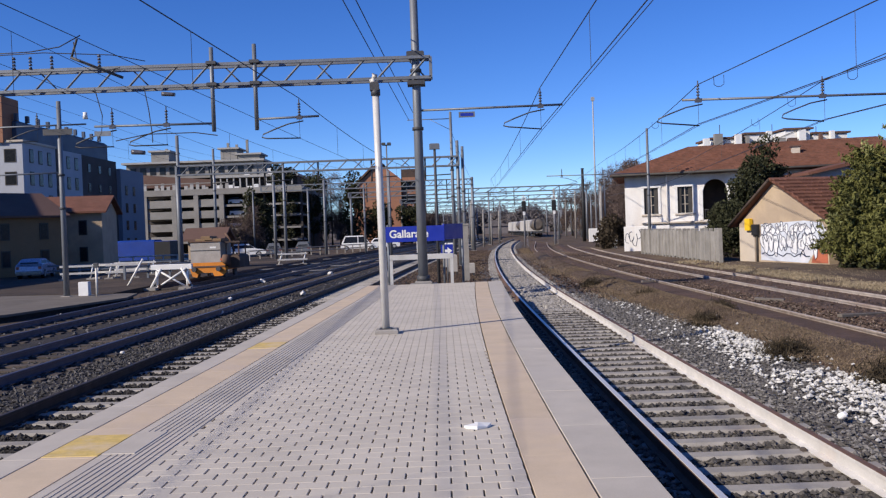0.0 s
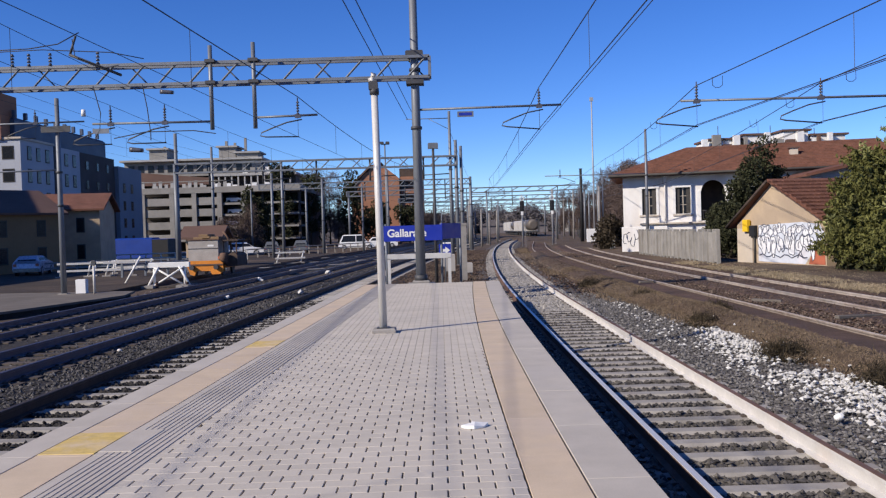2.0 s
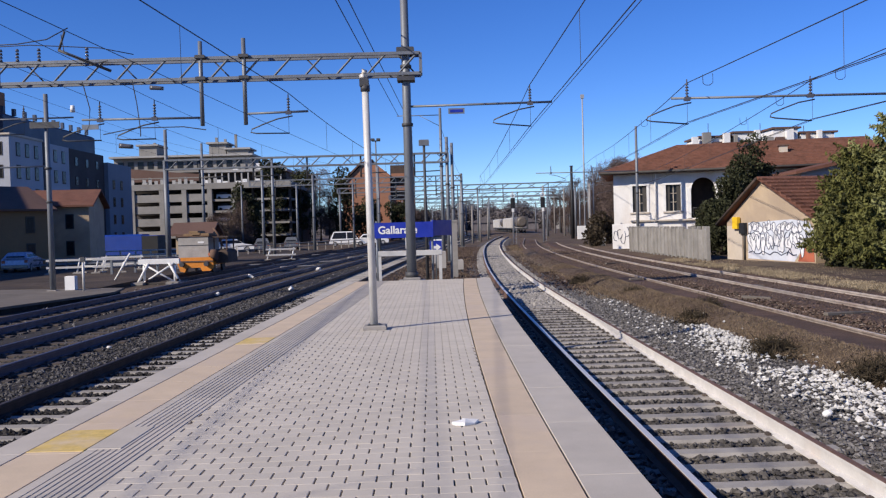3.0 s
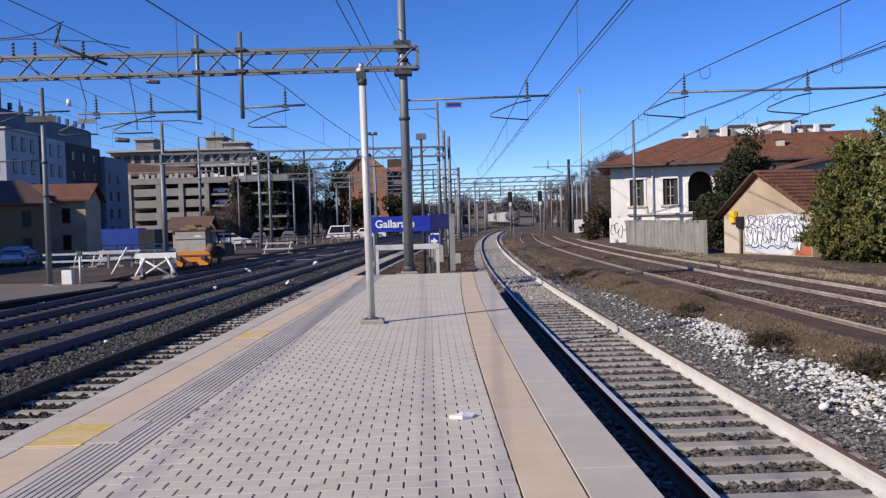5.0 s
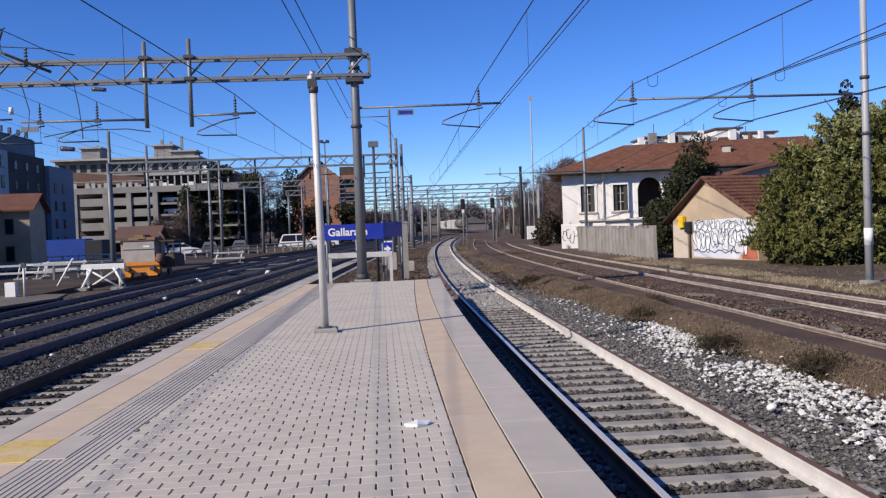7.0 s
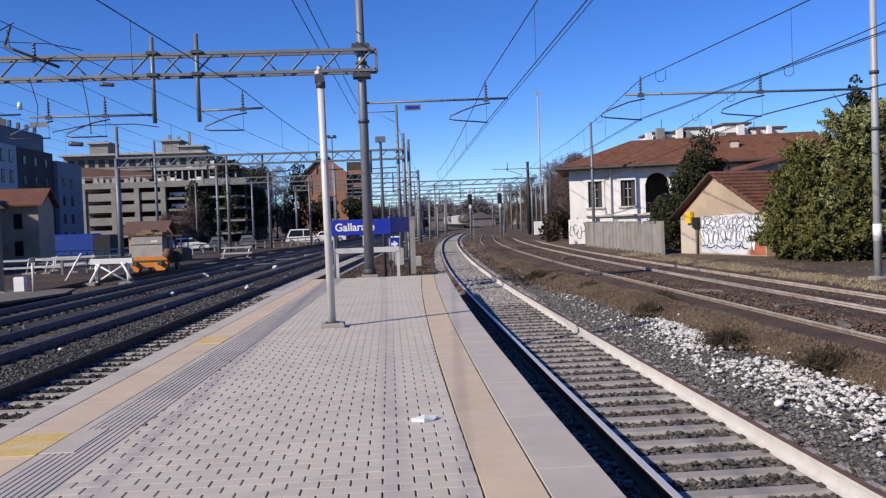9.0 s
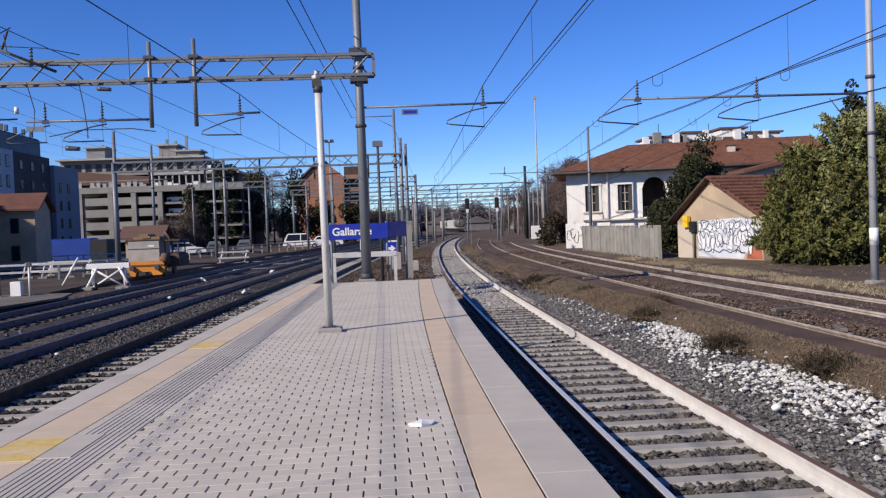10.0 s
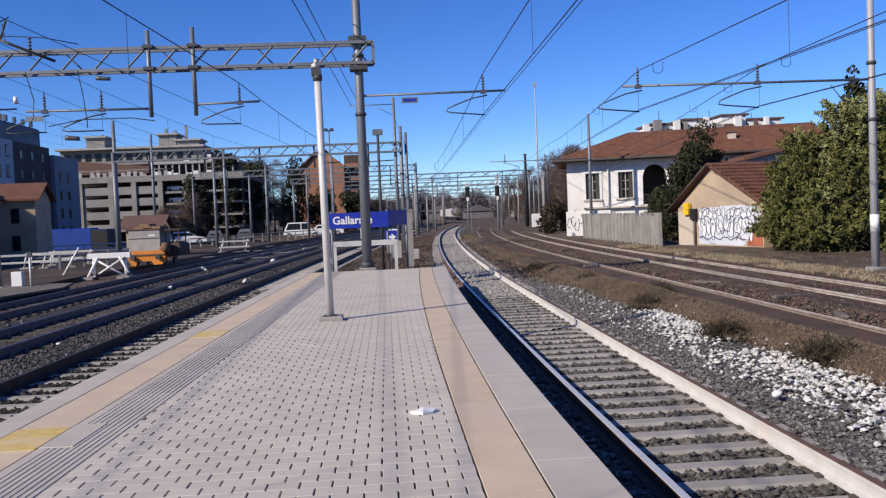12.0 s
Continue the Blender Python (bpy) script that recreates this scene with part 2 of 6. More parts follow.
# ---------- mesh helpers ----------
def bx(bm, x0, x1, y0, y1, z0, z1, ch=0.0):
    """A box; ch chamfers its top edges."""
    lo = [bm.verts.new(p) for p in ((x0, y0, z0), (x1, y0, z0), (x1, y1, z0), (x0, y1, z0))]
    hi = [bm.verts.new(p) for p in ((x0, y0, z1 - ch), (x1, y0, z1 - ch), (x1, y1, z1 - ch), (x0, y1, z1 - ch))]
    bm.faces.new(lo[::-1])
    rings = [lo, hi]
    if ch:
        rings.append([bm.verts.new(p) for p in ((x0 + ch, y0 + ch, z1), (x1 - ch, y0 + ch, z1), (x1 - ch, y1 - ch, z1), (x0 + ch, y1 - ch, z1))])
    for a, b in zip(rings, rings[1:]):
        for i in range(4):
            bm.faces.new((a[i], a[(i + 1) % 4], b[(i + 1) % 4], b[i]))
    bm.faces.new(rings[-1])
    return bm


def box(*a, ch=0.0):
    return bx(bmesh.new(), *a, ch=ch)


def tube(bm, pts, r, n=8, r1=None):
    """A closed round bar through the points."""
    pts = [Vector(p) for p in pts]
    rings = []
    for i, p in enumerate(pts):
        d = (pts[min(i + 1, len(pts) - 1)] - pts[max(i - 1, 0)]).normalized()
        q = d.to_track_quat("Z", "Y")
        rr = r if r1 is None else r + (r1 - r) * i / max(1, len(pts) - 1)
        rings.append([bm.verts.new(p + q @ Vector((rr * math.cos(2 * math.pi * k / n), rr * math.sin(2 * math.pi * k / n), 0))) for k in range(n)])
    for a, b in zip(rings, rings[1:]):
        for k in range(n):
            f = bm.faces.new((a[k], a[(k + 1) % n], b[(k + 1) % n], b[k]))
            f.smooth = n > 5
    bm.faces.new(rings[0][::-1])
    bm.faces.new(rings[-1])
    return bm


def bar(p, q, r, n=8, r1=None):
    return tube(bmesh.new(), (p, q), r, n, r1)


def prism(bm, poly, a, b, axis="y"):
    """Extrudes a polygon of (u, v) along an axis from a to b: y takes (x, z), x takes (y, z), z takes (x, y)."""
    def at(u, v, w):
        return {"y": (u, w, v), "x": (w, u, v), "z": (u, v, w)}[axis]
    r0 = [bm.verts.new(at(u, v, a)) for u, v in poly]
    r1 = [bm.verts.new(at(u, v, b)) for u, v in poly]
    k = len(poly)
    for i in range(k):
        bm.faces.new((r0[i], r0[(i + 1) % k], r1[(i + 1) % k], r1[i]))
    bm.faces.new(r0[::-1])
    bm.faces.new(r1)
    return bm


def to_mesh(name, bm, material):
    bmesh.ops.recalc_face_normals(bm, faces=bm.faces)
    me = bpy.data.meshes.new(name)
    bm.to_mesh(me)
    bm.free()
    me.materials.append(material)
    return me


def part(name, bm, material, parent=None, label="", m=None):
    """One mesh object from a bmesh (or a ready mesh), under a thing or a part."""
    me = bm if isinstance(bm, bpy.types.Mesh) else to_mesh(name, bm, material)
    ob = new(name, me)
    ob.parent = parent
    if m is not None:
        ob.matrix_basis = m
    return tagged(ob, label)


def thing(name, label, category, m=None, group="", kind=""):
    ob = new(name)
    ob.empty_display_size = 0.2
    if m is not None:
        ob.matrix_basis = m
    return tagged(ob, label, category, group, kind)


def single(name, bm, material, label, category, m=None, group="", kind=""):
    ob = part(name, bm, material, None, "", m)
    return tagged(ob, label, category, group, kind)


def raw(name, verts, faces, material):
    me = bpy.data.meshes.new(name)
    me.from_pydata([tuple(v) for v in verts], [], [tuple(f) for f in faces])
    me.materials.append(material)
    return me


def text_mesh(body, size, depth, material):
    cu = bpy.data.curves.new("letters", "FONT")
    cu.body, cu.size, cu.extrude, cu.offset = body, size, depth, size * 0.022
    tmp = new("letters", cu)
    bpy.context.view_layer.update()
    me = bpy.data.meshes.new_from_object(tmp.evaluated_get(bpy.context.evaluated_depsgraph_get()))
    bpy.data.objects.remove(tmp)
    me.materials.clear()
    me.materials.append(material)
    return me


rng = np.random.default_rng(7)


def pebbles(name, n, place, size, material, flat=0.7):
    """Many small eight-sided stones at the places that place(n) gives."""
    base = np.array([(1, 0, 0), (0, 1, 0), (-1, 0, 0), (0, -1, 0), (0, 0, 1), (0, 0, -1)], float)
    tri = np.array([(0, 1, 4), (1, 2, 4), (2, 3, 4), (3, 0, 4), (1, 0, 5), (2, 1, 5), (3, 2, 5), (0, 3, 5)])
    c = place(n)
    s = size * rng.uniform(0.55, 1.35, (n, 1, 1))
    v = base[None] * rng.uniform(0.6, 1.25, (n, 6, 1))
    v[:, :4, 2] += rng.uniform(-0.5, 0.5, (n, 4))
    v[:, :, 2] *= flat
    a = rng.uniform(0, 6.283, n)
    ca, sa = np.cos(a)[:, None], np.sin(a)[:, None]
    v = np.stack((v[:, :, 0] * ca - v[:, :, 1] * sa, v[:, :, 0] * sa + v[:, :, 1] * ca, v[:, :, 2]), -1) * s + c[:, None]
    f = (tri[None] + 6 * np.arange(n)[:, None, None]).reshape(-1, 3)
    return raw(name, v.reshape(-1, 3), f, material)


def flakes(name, centres, size, material, long=1.6, up=0.0):
    """Many small bent leaves or blades round the given places."""
    n = len(centres)
    d = rng.normal(size=(n, 3))
    d[:, 2] += up
    d /= np.linalg.norm(d, axis=1, keepdims=True)
    e = np.cross(d, rng.normal(size=(n, 3)))
    e /= np.linalg.norm(e, axis=1, keepdims=True) + 1e-9
    s = size * rng.uniform(0.5, 1.4, (n, 1))
    k = np.cross(d, e) * s * 0.25
    v = np.stack((centres - d * s * long * 0.5, centres + e * s * 0.5 + k, centres + d * s * long * 0.5, centres - e * s * 0.5 + k), 1)
    f = []
    for i in range(n):
        f += [(4 * i, 4 * i + 1, 4 * i + 2), (4 * i, 4 * i + 2, 4 * i + 3)]
    return raw(name, v.reshape(-1, 3), f, material)


def clumps(blobs, per, shell=0.75):
    """Places of leaves in many overlapping clumps (x, y, z, rx, ry, rz)."""
    out = []
    for x, y, z, rx, ry, rz in blobs:
        k = int(per * (rx * ry * rz) ** (2 / 3))
        d = rng.normal(size=(max(k, 8), 3))
        d /= np.linalg.norm(d, axis=1, keepdims=True)
        r = rng.uniform(shell, 1.05, (len(d), 1)) ** 1.0
        out.append(d * r * (rx, ry, rz) + (x, y, z))
    return np.concatenate(out)


# ---------- ground, platform and tracks ----------
RAIL = -0.55
gx = (-3000, -400, -60, -16, -14.6, 12.6, 14.2, 60, 400, 3000)
gz = (-0.62, -0.62, -0.62, -0.62, -0.82, -0.82, -0.52, -0.52, -0.5, -0.5)
gy = (-400, -20, 0, 10, 20, 40, 80, 160, 400, 1500, 4500)
gv = [(x, y, z) for y in gy for x, z in zip(gx, gz)]
gf = [(j * 10 + i, j * 10 + i + 1, j * 10 + i + 11, j * 10 + i + 10) for j in range(len(gy) - 1) for i in range(9)]
single("ground", raw("ground", gv, gf, M["earth"]), None, "brown trodden earth of the railway yard", "ground", kind="structure")


def course(x0, knots):
    """A line x(y) whose slope runs linearly between the knots (y, slope)."""
    ys = np.arange(-60, 900.1, 0.5)
    sl = np.interp(ys, [k[0] for k in knots], [k[1] for k in knots])
    xs = np.concatenate(([0], np.cumsum((sl[1:] + sl[:-1]) * 0.25)))
    xs += x0 - np.interp(0, ys, xs)
    return lambda y: float(np.interp(y, ys, xs))


FAR_K = ((-60, 0.0), (30, 0.0), (100, 0.115), (170, 0.10), (205, 0.01), (900, 0.01))
LEFT_K = ((-60, 0.045), (25, 0.045), (95, 0.10), (170, 0.10), (220, 0.03), (900, 0.03))
c_main = course(2.86, ((-60, 0.0), (5, 0.002), (25, 0.014), (36, 0.031), (50, 0.047), (72, 0.062), (100, 0.085), (130, 0.115), (180, 0.11), (240, 0.03), (900, 0.03)))
c_mid = course(7.25, FAR_K)
c_far = course(11.0, FAR_K)
c_left = course(-5.5, LEFT_K)
c_left2 = course(-8.85, LEFT_K)
c_left3 = course(-12.3, LEFT_K)
c_siding = course(-15.2, LEFT_K)


def stations(y0, y1):
    ys, y = [], y0
    while y < y1:
        ys.append(y)
        y += 1.0 if y < 40 else 2.5 if y < 120 else 8.0
    return ys + [y1]


def sweep(line, off, poly, y0, y1):
    """Runs a section of (x, z) along a course, shifted sideways by off."""
    bm = bmesh.new()
    prev = None
    for y in stations(y0, y1):
        s = (line(y + 0.5) - line(y - 0.5))
        nx, ny = 1 / math.hypot(1, s), -s / math.hypot(1, s)
        ring = [bm.verts.new((line(y) + (off + u) * nx, y + (off + u) * ny, w)) for u, w in poly]
        if prev:
            for i in range(len(poly)):
                j = (i + 1) % len(poly)
                bm.faces.new((prev[i], prev[j], ring[j], ring[i]))
        else:
            bm.faces.new(ring)
        prev = ring
    bm.faces.new(prev)
    return bm


RAIL_SECTION = [(-0.07, -0.172), (0.07, -0.172), (0.07, -0.158), (0.012, -0.14), (0.012, -0.05), (0.036, -0.038), (0.036, -0.006),
                (-0.036, -0.006), (-0.036, -0.038), (-0.012, -0.05), (-0.012, -0.14), (-0.07, -0.158)]
HEAD_SECTION = [(-0.034, -0.006), (0.034, -0.006), (0.031, 0.0), (-0.031, 0.0)]


def chamfered(w, l, h, ch=0.03):
    return box(-l / 2, l / 2, -w / 2, w / 2, -h, 0, ch=ch)


def track(name, line, y0, y1, label, body, top, sleeper, pitch, near, bed, width=1.7, drop=0.0, body_l=None, top_r=None):
    """A railway track: bed, two rails with their running surface, clips, sleepers of their own up to y = near."""
    tr = thing(name, label, "railway track", kind="structure")
    part("ballast_bed", sweep(line, 0, [(-width - 0.5, -0.9), (width + 0.5, -0.9), (width, -0.755 - drop), (-width, -0.755 - drop)], y0, y1), bed, tr)
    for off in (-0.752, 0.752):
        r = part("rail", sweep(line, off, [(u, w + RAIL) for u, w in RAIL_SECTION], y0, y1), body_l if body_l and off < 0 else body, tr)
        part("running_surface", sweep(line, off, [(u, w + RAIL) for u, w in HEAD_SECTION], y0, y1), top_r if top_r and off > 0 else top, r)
    me = to_mesh("sleeper", chamfered(0.24, 2.35, 0.16), sleeper)
    rest = bmesh.new()
    clip = bmesh.new()
    y = y0 + 0.2
    while y < min(y1, 150):
        s = line(y + 0.5) - line(y - 0.5)
        m = pose(line(y), y, RAIL - 0.17 + random.uniform(-0.006, 0.006), 0, 0, -math.degrees(math.atan(s)) + random.uniform(-0.5, 0.5))
        if y < near:
            part("sleeper", me, None, tr, m=m)
        else:
            k = len(rest.verts)
            bx(rest, -1.17, 1.17, -0.12, 0.12, -0.16, 0.0)
            rest.verts.ensure_lookup_table()
            for v in rest.verts[k:]:
                v.co = m @ v.co
        if y < 45:
            for off in (-0.752, 0.752):
                for sd in (-0.105, 0.105):
                    p = m @ Vector((off + sd, 0, 0))
                    bx(clip, p.x - 0.025, p.x + 0.025, p.y - 0.035, p.y + 0.035, p.z - 0.01, p.z + 0.035, ch=0.012)
        y += pitch
    if len(rest.verts):
        tagged(part("far_sleepers", rest, sleeper, tr), kind="stuff")
    if len(clip.verts):
        tagged(part("rail_clips", clip, M["sleeper_dark"], tr), kind="stuff")
    return tr


# Sunlit right rail and shaded left rail are put into the body colours.
track("track_1", c_main, -8, 330, "track with pale concrete sleepers in grey ballast beside the platform", M["rail_side_sunlit"], M["rail_top"], M["sleeper"], 0.547, 100, M["ballast"], body_l=M["rail_rust_shade"], top_r=M["rail_rust_shade"])
track("track_2", c_mid, -8, 700, "disused-looking track half buried in brown earth and grass", M["rail_old"], M["rail_worn"], M["sleeper_dark"], 0.6, -99, M["ballast_rust"], width=0.95, drop=-0.12)
track("track_3", c_far, -8, 700, "track with pale rails on brown ballast", M["rail_worn"], M["rail_worn"], M["sleeper_dark"], 0.6, -99, M["ballast_rust"], drop=-0.11)
track("track_4", c_left, -8, 330, "track with rails coloured shade-dark and concrete sleepers beside the platform", M["rail_dull_shade"], M["rail_dull_shade"], M["sleeper"], 0.58, 60, M["ballast_oily_shade"])
track("track_5", c_left2, -8, 330, "track with dark rails, blue sky reflection put into their colour, in brown ballast", M["rail_sky_tint"], M["rail_sky_tint"], M["sleeper_dark"], 0.6, -99, M["ballast_oily_shade"])
track("track_6", c_left3, -8, 330, "track with dark rails in brown ballast", M["rail_sky_tint"], M["rail_sky_tint"], M["sleeper_dark"], 0.6, -99, M["ballast_oily_shade"])
track("siding", c_siding, 42, 330, "dead-end siding with rusty rails behind the buffer stop", M["rail_rust_shade"], M["rail_dull_shade"], M["sleeper_dark"], 0.6, -99, M["ballast_oily_shade"])


part("ballast_shoulder", sweep(c_main, 0, [(1.6, -0.9), (3.35, -0.9), (3.2, -0.775), (1.6, -0.757)], 4, 27), M["ballast"], bpy.data.objects["track_1"])


def left_edge(y):
    return -3.66 + 0.038 * y


def bow(y):
    """How far the right-hand edge has swung out, along the bend of the track."""
    return 0.003 * max(0.0, y - 7) + 0.001 * max(0.0, y - 7) ** 2


def on_bow(y, l, dz=0.0):
    """The place of a slab of length l that follows the bent edge."""
    return pose(bow(y), y, dz, 0, 0, -math.degrees(math.atan((bow(y + l) - bow(y)) / l)))


P0, P1 = -8.0, 26.5
plat = thing("platform", "island platform paved with small pinkish grey blocks, tan safety strips and concrete edges", "platform", kind="structure")
core = bmesh.new()
prism(core, [(left_edge(P0) + 0.06, P0)] + [(1.24 + bow(y), y) for y in (P0, 7, 11, 15, 19, 23, P1 - 0.06)] + [(left_edge(P1) + 0.06, P1 - 0.06)], -0.95, -0.05, "z")
part("platform_core", core, M["joint"], plat)
# right-hand edge: concrete coping and tan strip
cop = to_mesh("coping_slab", box(0.884, 1.30, 0.0, 1.496, -0.2, 0.0, ch=0.004), M["kerb"])
tan = to_mesh("safety_strip_slab", box(0.503, 0.868, 0.0, 1.198, -0.07, 0.0, ch=0.002), M["strip"])
for i in range(23):
    part("coping_slab", cop, None, plat, m=on_bow(P0 + 1.5 * i, 1.5, random.uniform(-0.002, 0.001)))
for i in range(28):
    part("safety_strip_slab", tan, None, plat, m=on_bow(P0 + 0.9 + 1.2 * i, 1.2, random.uniform(-0.001, 0.001)))
# left-hand edge, turned a little
turn_l = math.degrees(math.atan(-0.038))
cop = to_mesh("coping_slab", box(0.0, 0.282, 0.0, 0.998, -0.2, 0.0, ch=0.003), M["kerb"])
tan = to_mesh("safety_strip_slab", box(0.296, 0.728, 0.0, 0.999, -0.07, 0.0, ch=0.002), M["strip"])
pla = to_mesh("edge_slab", box(0.739, 0.822, 0.0, 0.999, -0.07, 0.0, ch=0.002), M["kerb"])
yel = to_mesh("safety_strip_slab", box(0.294, 0.733, 0.0, 0.697, -0.07, 0.0035, ch=0.004), M["yellow"])
rib = bmesh.new()
bx(rib, 0.826, 1.24, 0.0, 0.999, -0.07, -0.006)
for k in range(8):
    bx(rib, 0.83 + 0.051 * k, 0.83 + 0.051 * k + 0.041, 0.0, 0.999, -0.02, 0.0, ch=0.003)
rib = to_mesh("ribbed_tile", rib, M["kerb"])
frame_l = pose(-3.66, 0, 0, 0, 0, turn_l)
for i in range(34):
    w = frame_l @ pose(0, P0 + 0.5 + i, random.uniform(-0.0008, 0.0008))
    part("coping_slab", cop, None, plat, m=w)
    part("safety_strip_slab", tan, None, plat, m=w)
    part("edge_slab", pla, None, plat, m=w)
    part("ribbed_tile", rib, None, plat, m=w)
for y in (6.55, 12.5):
    part("safety_strip_slab", yel, None, plat, "worn yellow paint", m=frame_l @ pose(0, y, 0.001))
part("edge_slab", box(0.74, 1.0, 0, 0.72, -0.05, 0.006, ch=0.004), M["kerb"], plat, "smooth grey repair slab", m=frame_l @ pose(0, 6.6, 0))
# small square blocks in running bond, cut along the bent strip
S, D = 0.2, 0.142
blk = to_mesh("paving_block", box(0.0055, S - 0.0055, 0.0012, D - 0.0012, -0.06, 0, ch=0.003), M["paver"])
rest = bmesh.new()
count = 0
for j in range(int((P1 - 0.08 - P0) / D)):
    y = P0 + j * D
    end = 0.488 + bow(y)
    x = 0.497 + S * (2 if end > 0.6 else 0) - (S / 2 if j % 2 else 0)
    while x > end + 0.02:
        x -= S
    if end - x > 0.025:
        bx(rest, x + 0.0055, end, y + 0.0012, y + D - 0.0012, -0.06, 0, ch=0.003)
    lim = left_edge(y) + 1.25
    while x - S > lim:
        dz = random.uniform(-0.0018, 0.001)
        if y > 4.8 and count < 300:
            part("paving_block", blk, None, plat, m=pose(x - S, y, dz))
            count += 1
        else:
            bx(rest, x - S + 0.0055, x - 0.0055, y + 0.0012, y + D - 0.0012, -0.06, dz, ch=0.003)
        x -= S
    if x - lim > 0.03:
        bx(rest, lim, x - 0.0055, y + 0.0012, y + D - 0.0012, -0.06, 0, ch=0.003)
tagged(part("more_paving_blocks", rest, M["paver_rest"], plat), kind="stuff")
# a second, low platform across the yard
low = bmesh.new()
prism(low, [(-40, 20.0), (-17.2, 22.0), (-13.9, 27.4), (-12.4, 33.6), (-12.9, 36.2), (-40, 41)], -0.64, -0.56, "z")
single("pavement", low, M["slab_old"], "low pale concrete platform across the tracks", "pavement", kind="structure")
# Separate dark base: shade on the slab's side is painted in.
lob = bmesh.new()
prism(lob, [(-39.8, 20.2), (-17.3, 22.2), (-14.0, 27.5), (-12.55, 33.6), (-13.0, 36.0), (-39.8, 40.8)], -0.9, -0.641, "z")
single("pavement_edge", lob, M["ballast_oily_shade"], "side of the low platform, its shade put into the dark colour", "pavement", kind="structure")
yd = bmesh.new()
prism(yd, [(-45, 41.2), (-14.4, 37.5), (-14.6, 44.0), (-14.2, 50.0), (-12.6, 70.0), (-11.0, 95.0), (-45, 100)], -0.9, -0.6, "z")
single("yard_ground", yd, M["yard_earth"], "dark brown trodden earth of the goods yard", "ground", kind="structure")


def bank_edge(y):
    return c_mid(y) - float(np.interp(y, (18, 26), (1.22, 1.75))) + (c_main(y) - 2.95) * 0.15


def bank_z(x, y):
    """The height of the low earth bank, or of the ground beside it."""
    u = (x - bank_edge(y)) / (c_mid(y) - bank_edge(y))
    if not 0 < u < 1:
        return -0.8
    return -0.83 + math.sin(math.pi * u) ** 0.7 * (0.33 + 0.09 * noise.noise((x * 0.6, y * 0.25, 5)) + 0.05 * noise.noise((x * 2.5, y * 1.6, 2)))


def scatter(x0, x1, y0, y1, z, keep=None, jit=0.02):
    def go(n):
        p = np.empty((0, 3))
        while len(p) < n:
            q = np.stack((rng.uniform(x0, x1, n), rng.uniform(y0, y1, n), rng.uniform(-jit, jit, n)), 1)
            q[:, 2] += [z(a, b) for a, b, _ in q] if callable(z) else z
            if keep:
                q = q[[keep(a, b) for a, b, _ in q]]
            p = np.concatenate((p, q))
        return p[:n]
    return go


def crib(x, y):
    return (y + 8 - 0.2) % 0.547 > 0.13 and (y + 8 - 0.2) % 0.547 < 0.42 and abs(abs(x - c_main(y)) - 0.752) > 0.09


single("ballast_stones", pebbles("ballast_stones", 9500, scatter(1.75, 4.1, 5.0, 24.0, -0.745, crib), 0.036, M["stone_dark"]), None, "dark grey ballast stones between the sleepers", "ballast", kind="stuff")
# Added heap over the sleeper ends; its lighter brown lifts the platform shade.
single("gap_stones", pebbles("gap_stones", 4500, scatter(1.3, 2.08, 4.5, 27.0, -0.715, lambda x, y: x < 2.1 + c_main(y) - 2.95), 0.04, M["stone_brown"]), None, "brown ballast stones added along the platform edge, toned for its shade", "ballast", kind="stuff")
single("shoulder_stones", pebbles("shoulder_stones", 13000, scatter(3.95, 6.3, 5.5, 30.0, -0.75, lambda x, y: x < 4.9 + 1.2 * rng.random() and abs(x - c_main(y) - 0.752) > 0.09), 0.032, M["stone"]), None, "grey ballast stones on the shoulder of the track", "ballast", kind="stuff")


def fresh_end(y):
    return float(np.interp(y, (7, 10, 12.3, 14, 16, 19, 20), (6.25, 6.15, 6.05, 5.85, 6.05, 6.05, 5.2)))


def fresh(x, y):
    """Where the fresh white stones lie: a band along the shoulder, broken by a tuft."""
    lo = np.interp(y, (7, 8.5, 11, 13, 16, 19), (4.75, 4.6, 4.62, 4.6, 4.9, 5.5))
    hi = fresh_end(y)
    u = (x - lo) / (hi - lo)
    if not 0 < u < 1 or (13.2 < y < 14.2 and u > 0.25):
        return False
    return 0.3 + 0.8 * math.sin(math.pi * u ** 1.5) + 0.5 * noise.noise((x * 2.2, y * 1.4, 4.0)) > 1.25 * rng.random()


def shoulder_z(x, y):
    return max(-0.715, bank_z(x, y) + 0.035)


single("white_stones", pebbles("white_stones", 1500, scatter(4.4, 6.4, 7.0, 19.0, shoulder_z, fresh), 0.042, M["stone_white"]), None, "fresh white ballast stones strewn on the shoulder", "ballast", kind="stuff")
single("strewn_white_stones", pebbles("strewn_white_stones", 420, scatter(4.3, 6.2, 7.0, 26.0, shoulder_z, lambda x, y: x > 4.4 and (y < 20 or 4.7 < x < 5.6)), 0.034, M["stone_white"]), None, "single white stones scattered over the grey shoulder", "ballast", kind="stuff")
single("rubble", pebbles("rubble", 17000, scatter(5.8, 12.4, 12.0, 75.0, -0.665, lambda x, y: y > 34 or x > 8.05), 0.03, M["rubble"]), None, "brown stones and rubble over the old tracks", "stones", kind="stuff")
single("bank_rubble", pebbles("bank_rubble", 9000, scatter(5.4, 7.9, 8.0, 60.0, bank_z, None, 0.012), 0.028, M["rubble_dark"]), None, "brown pebbles on the earth bank", "stones", kind="stuff")
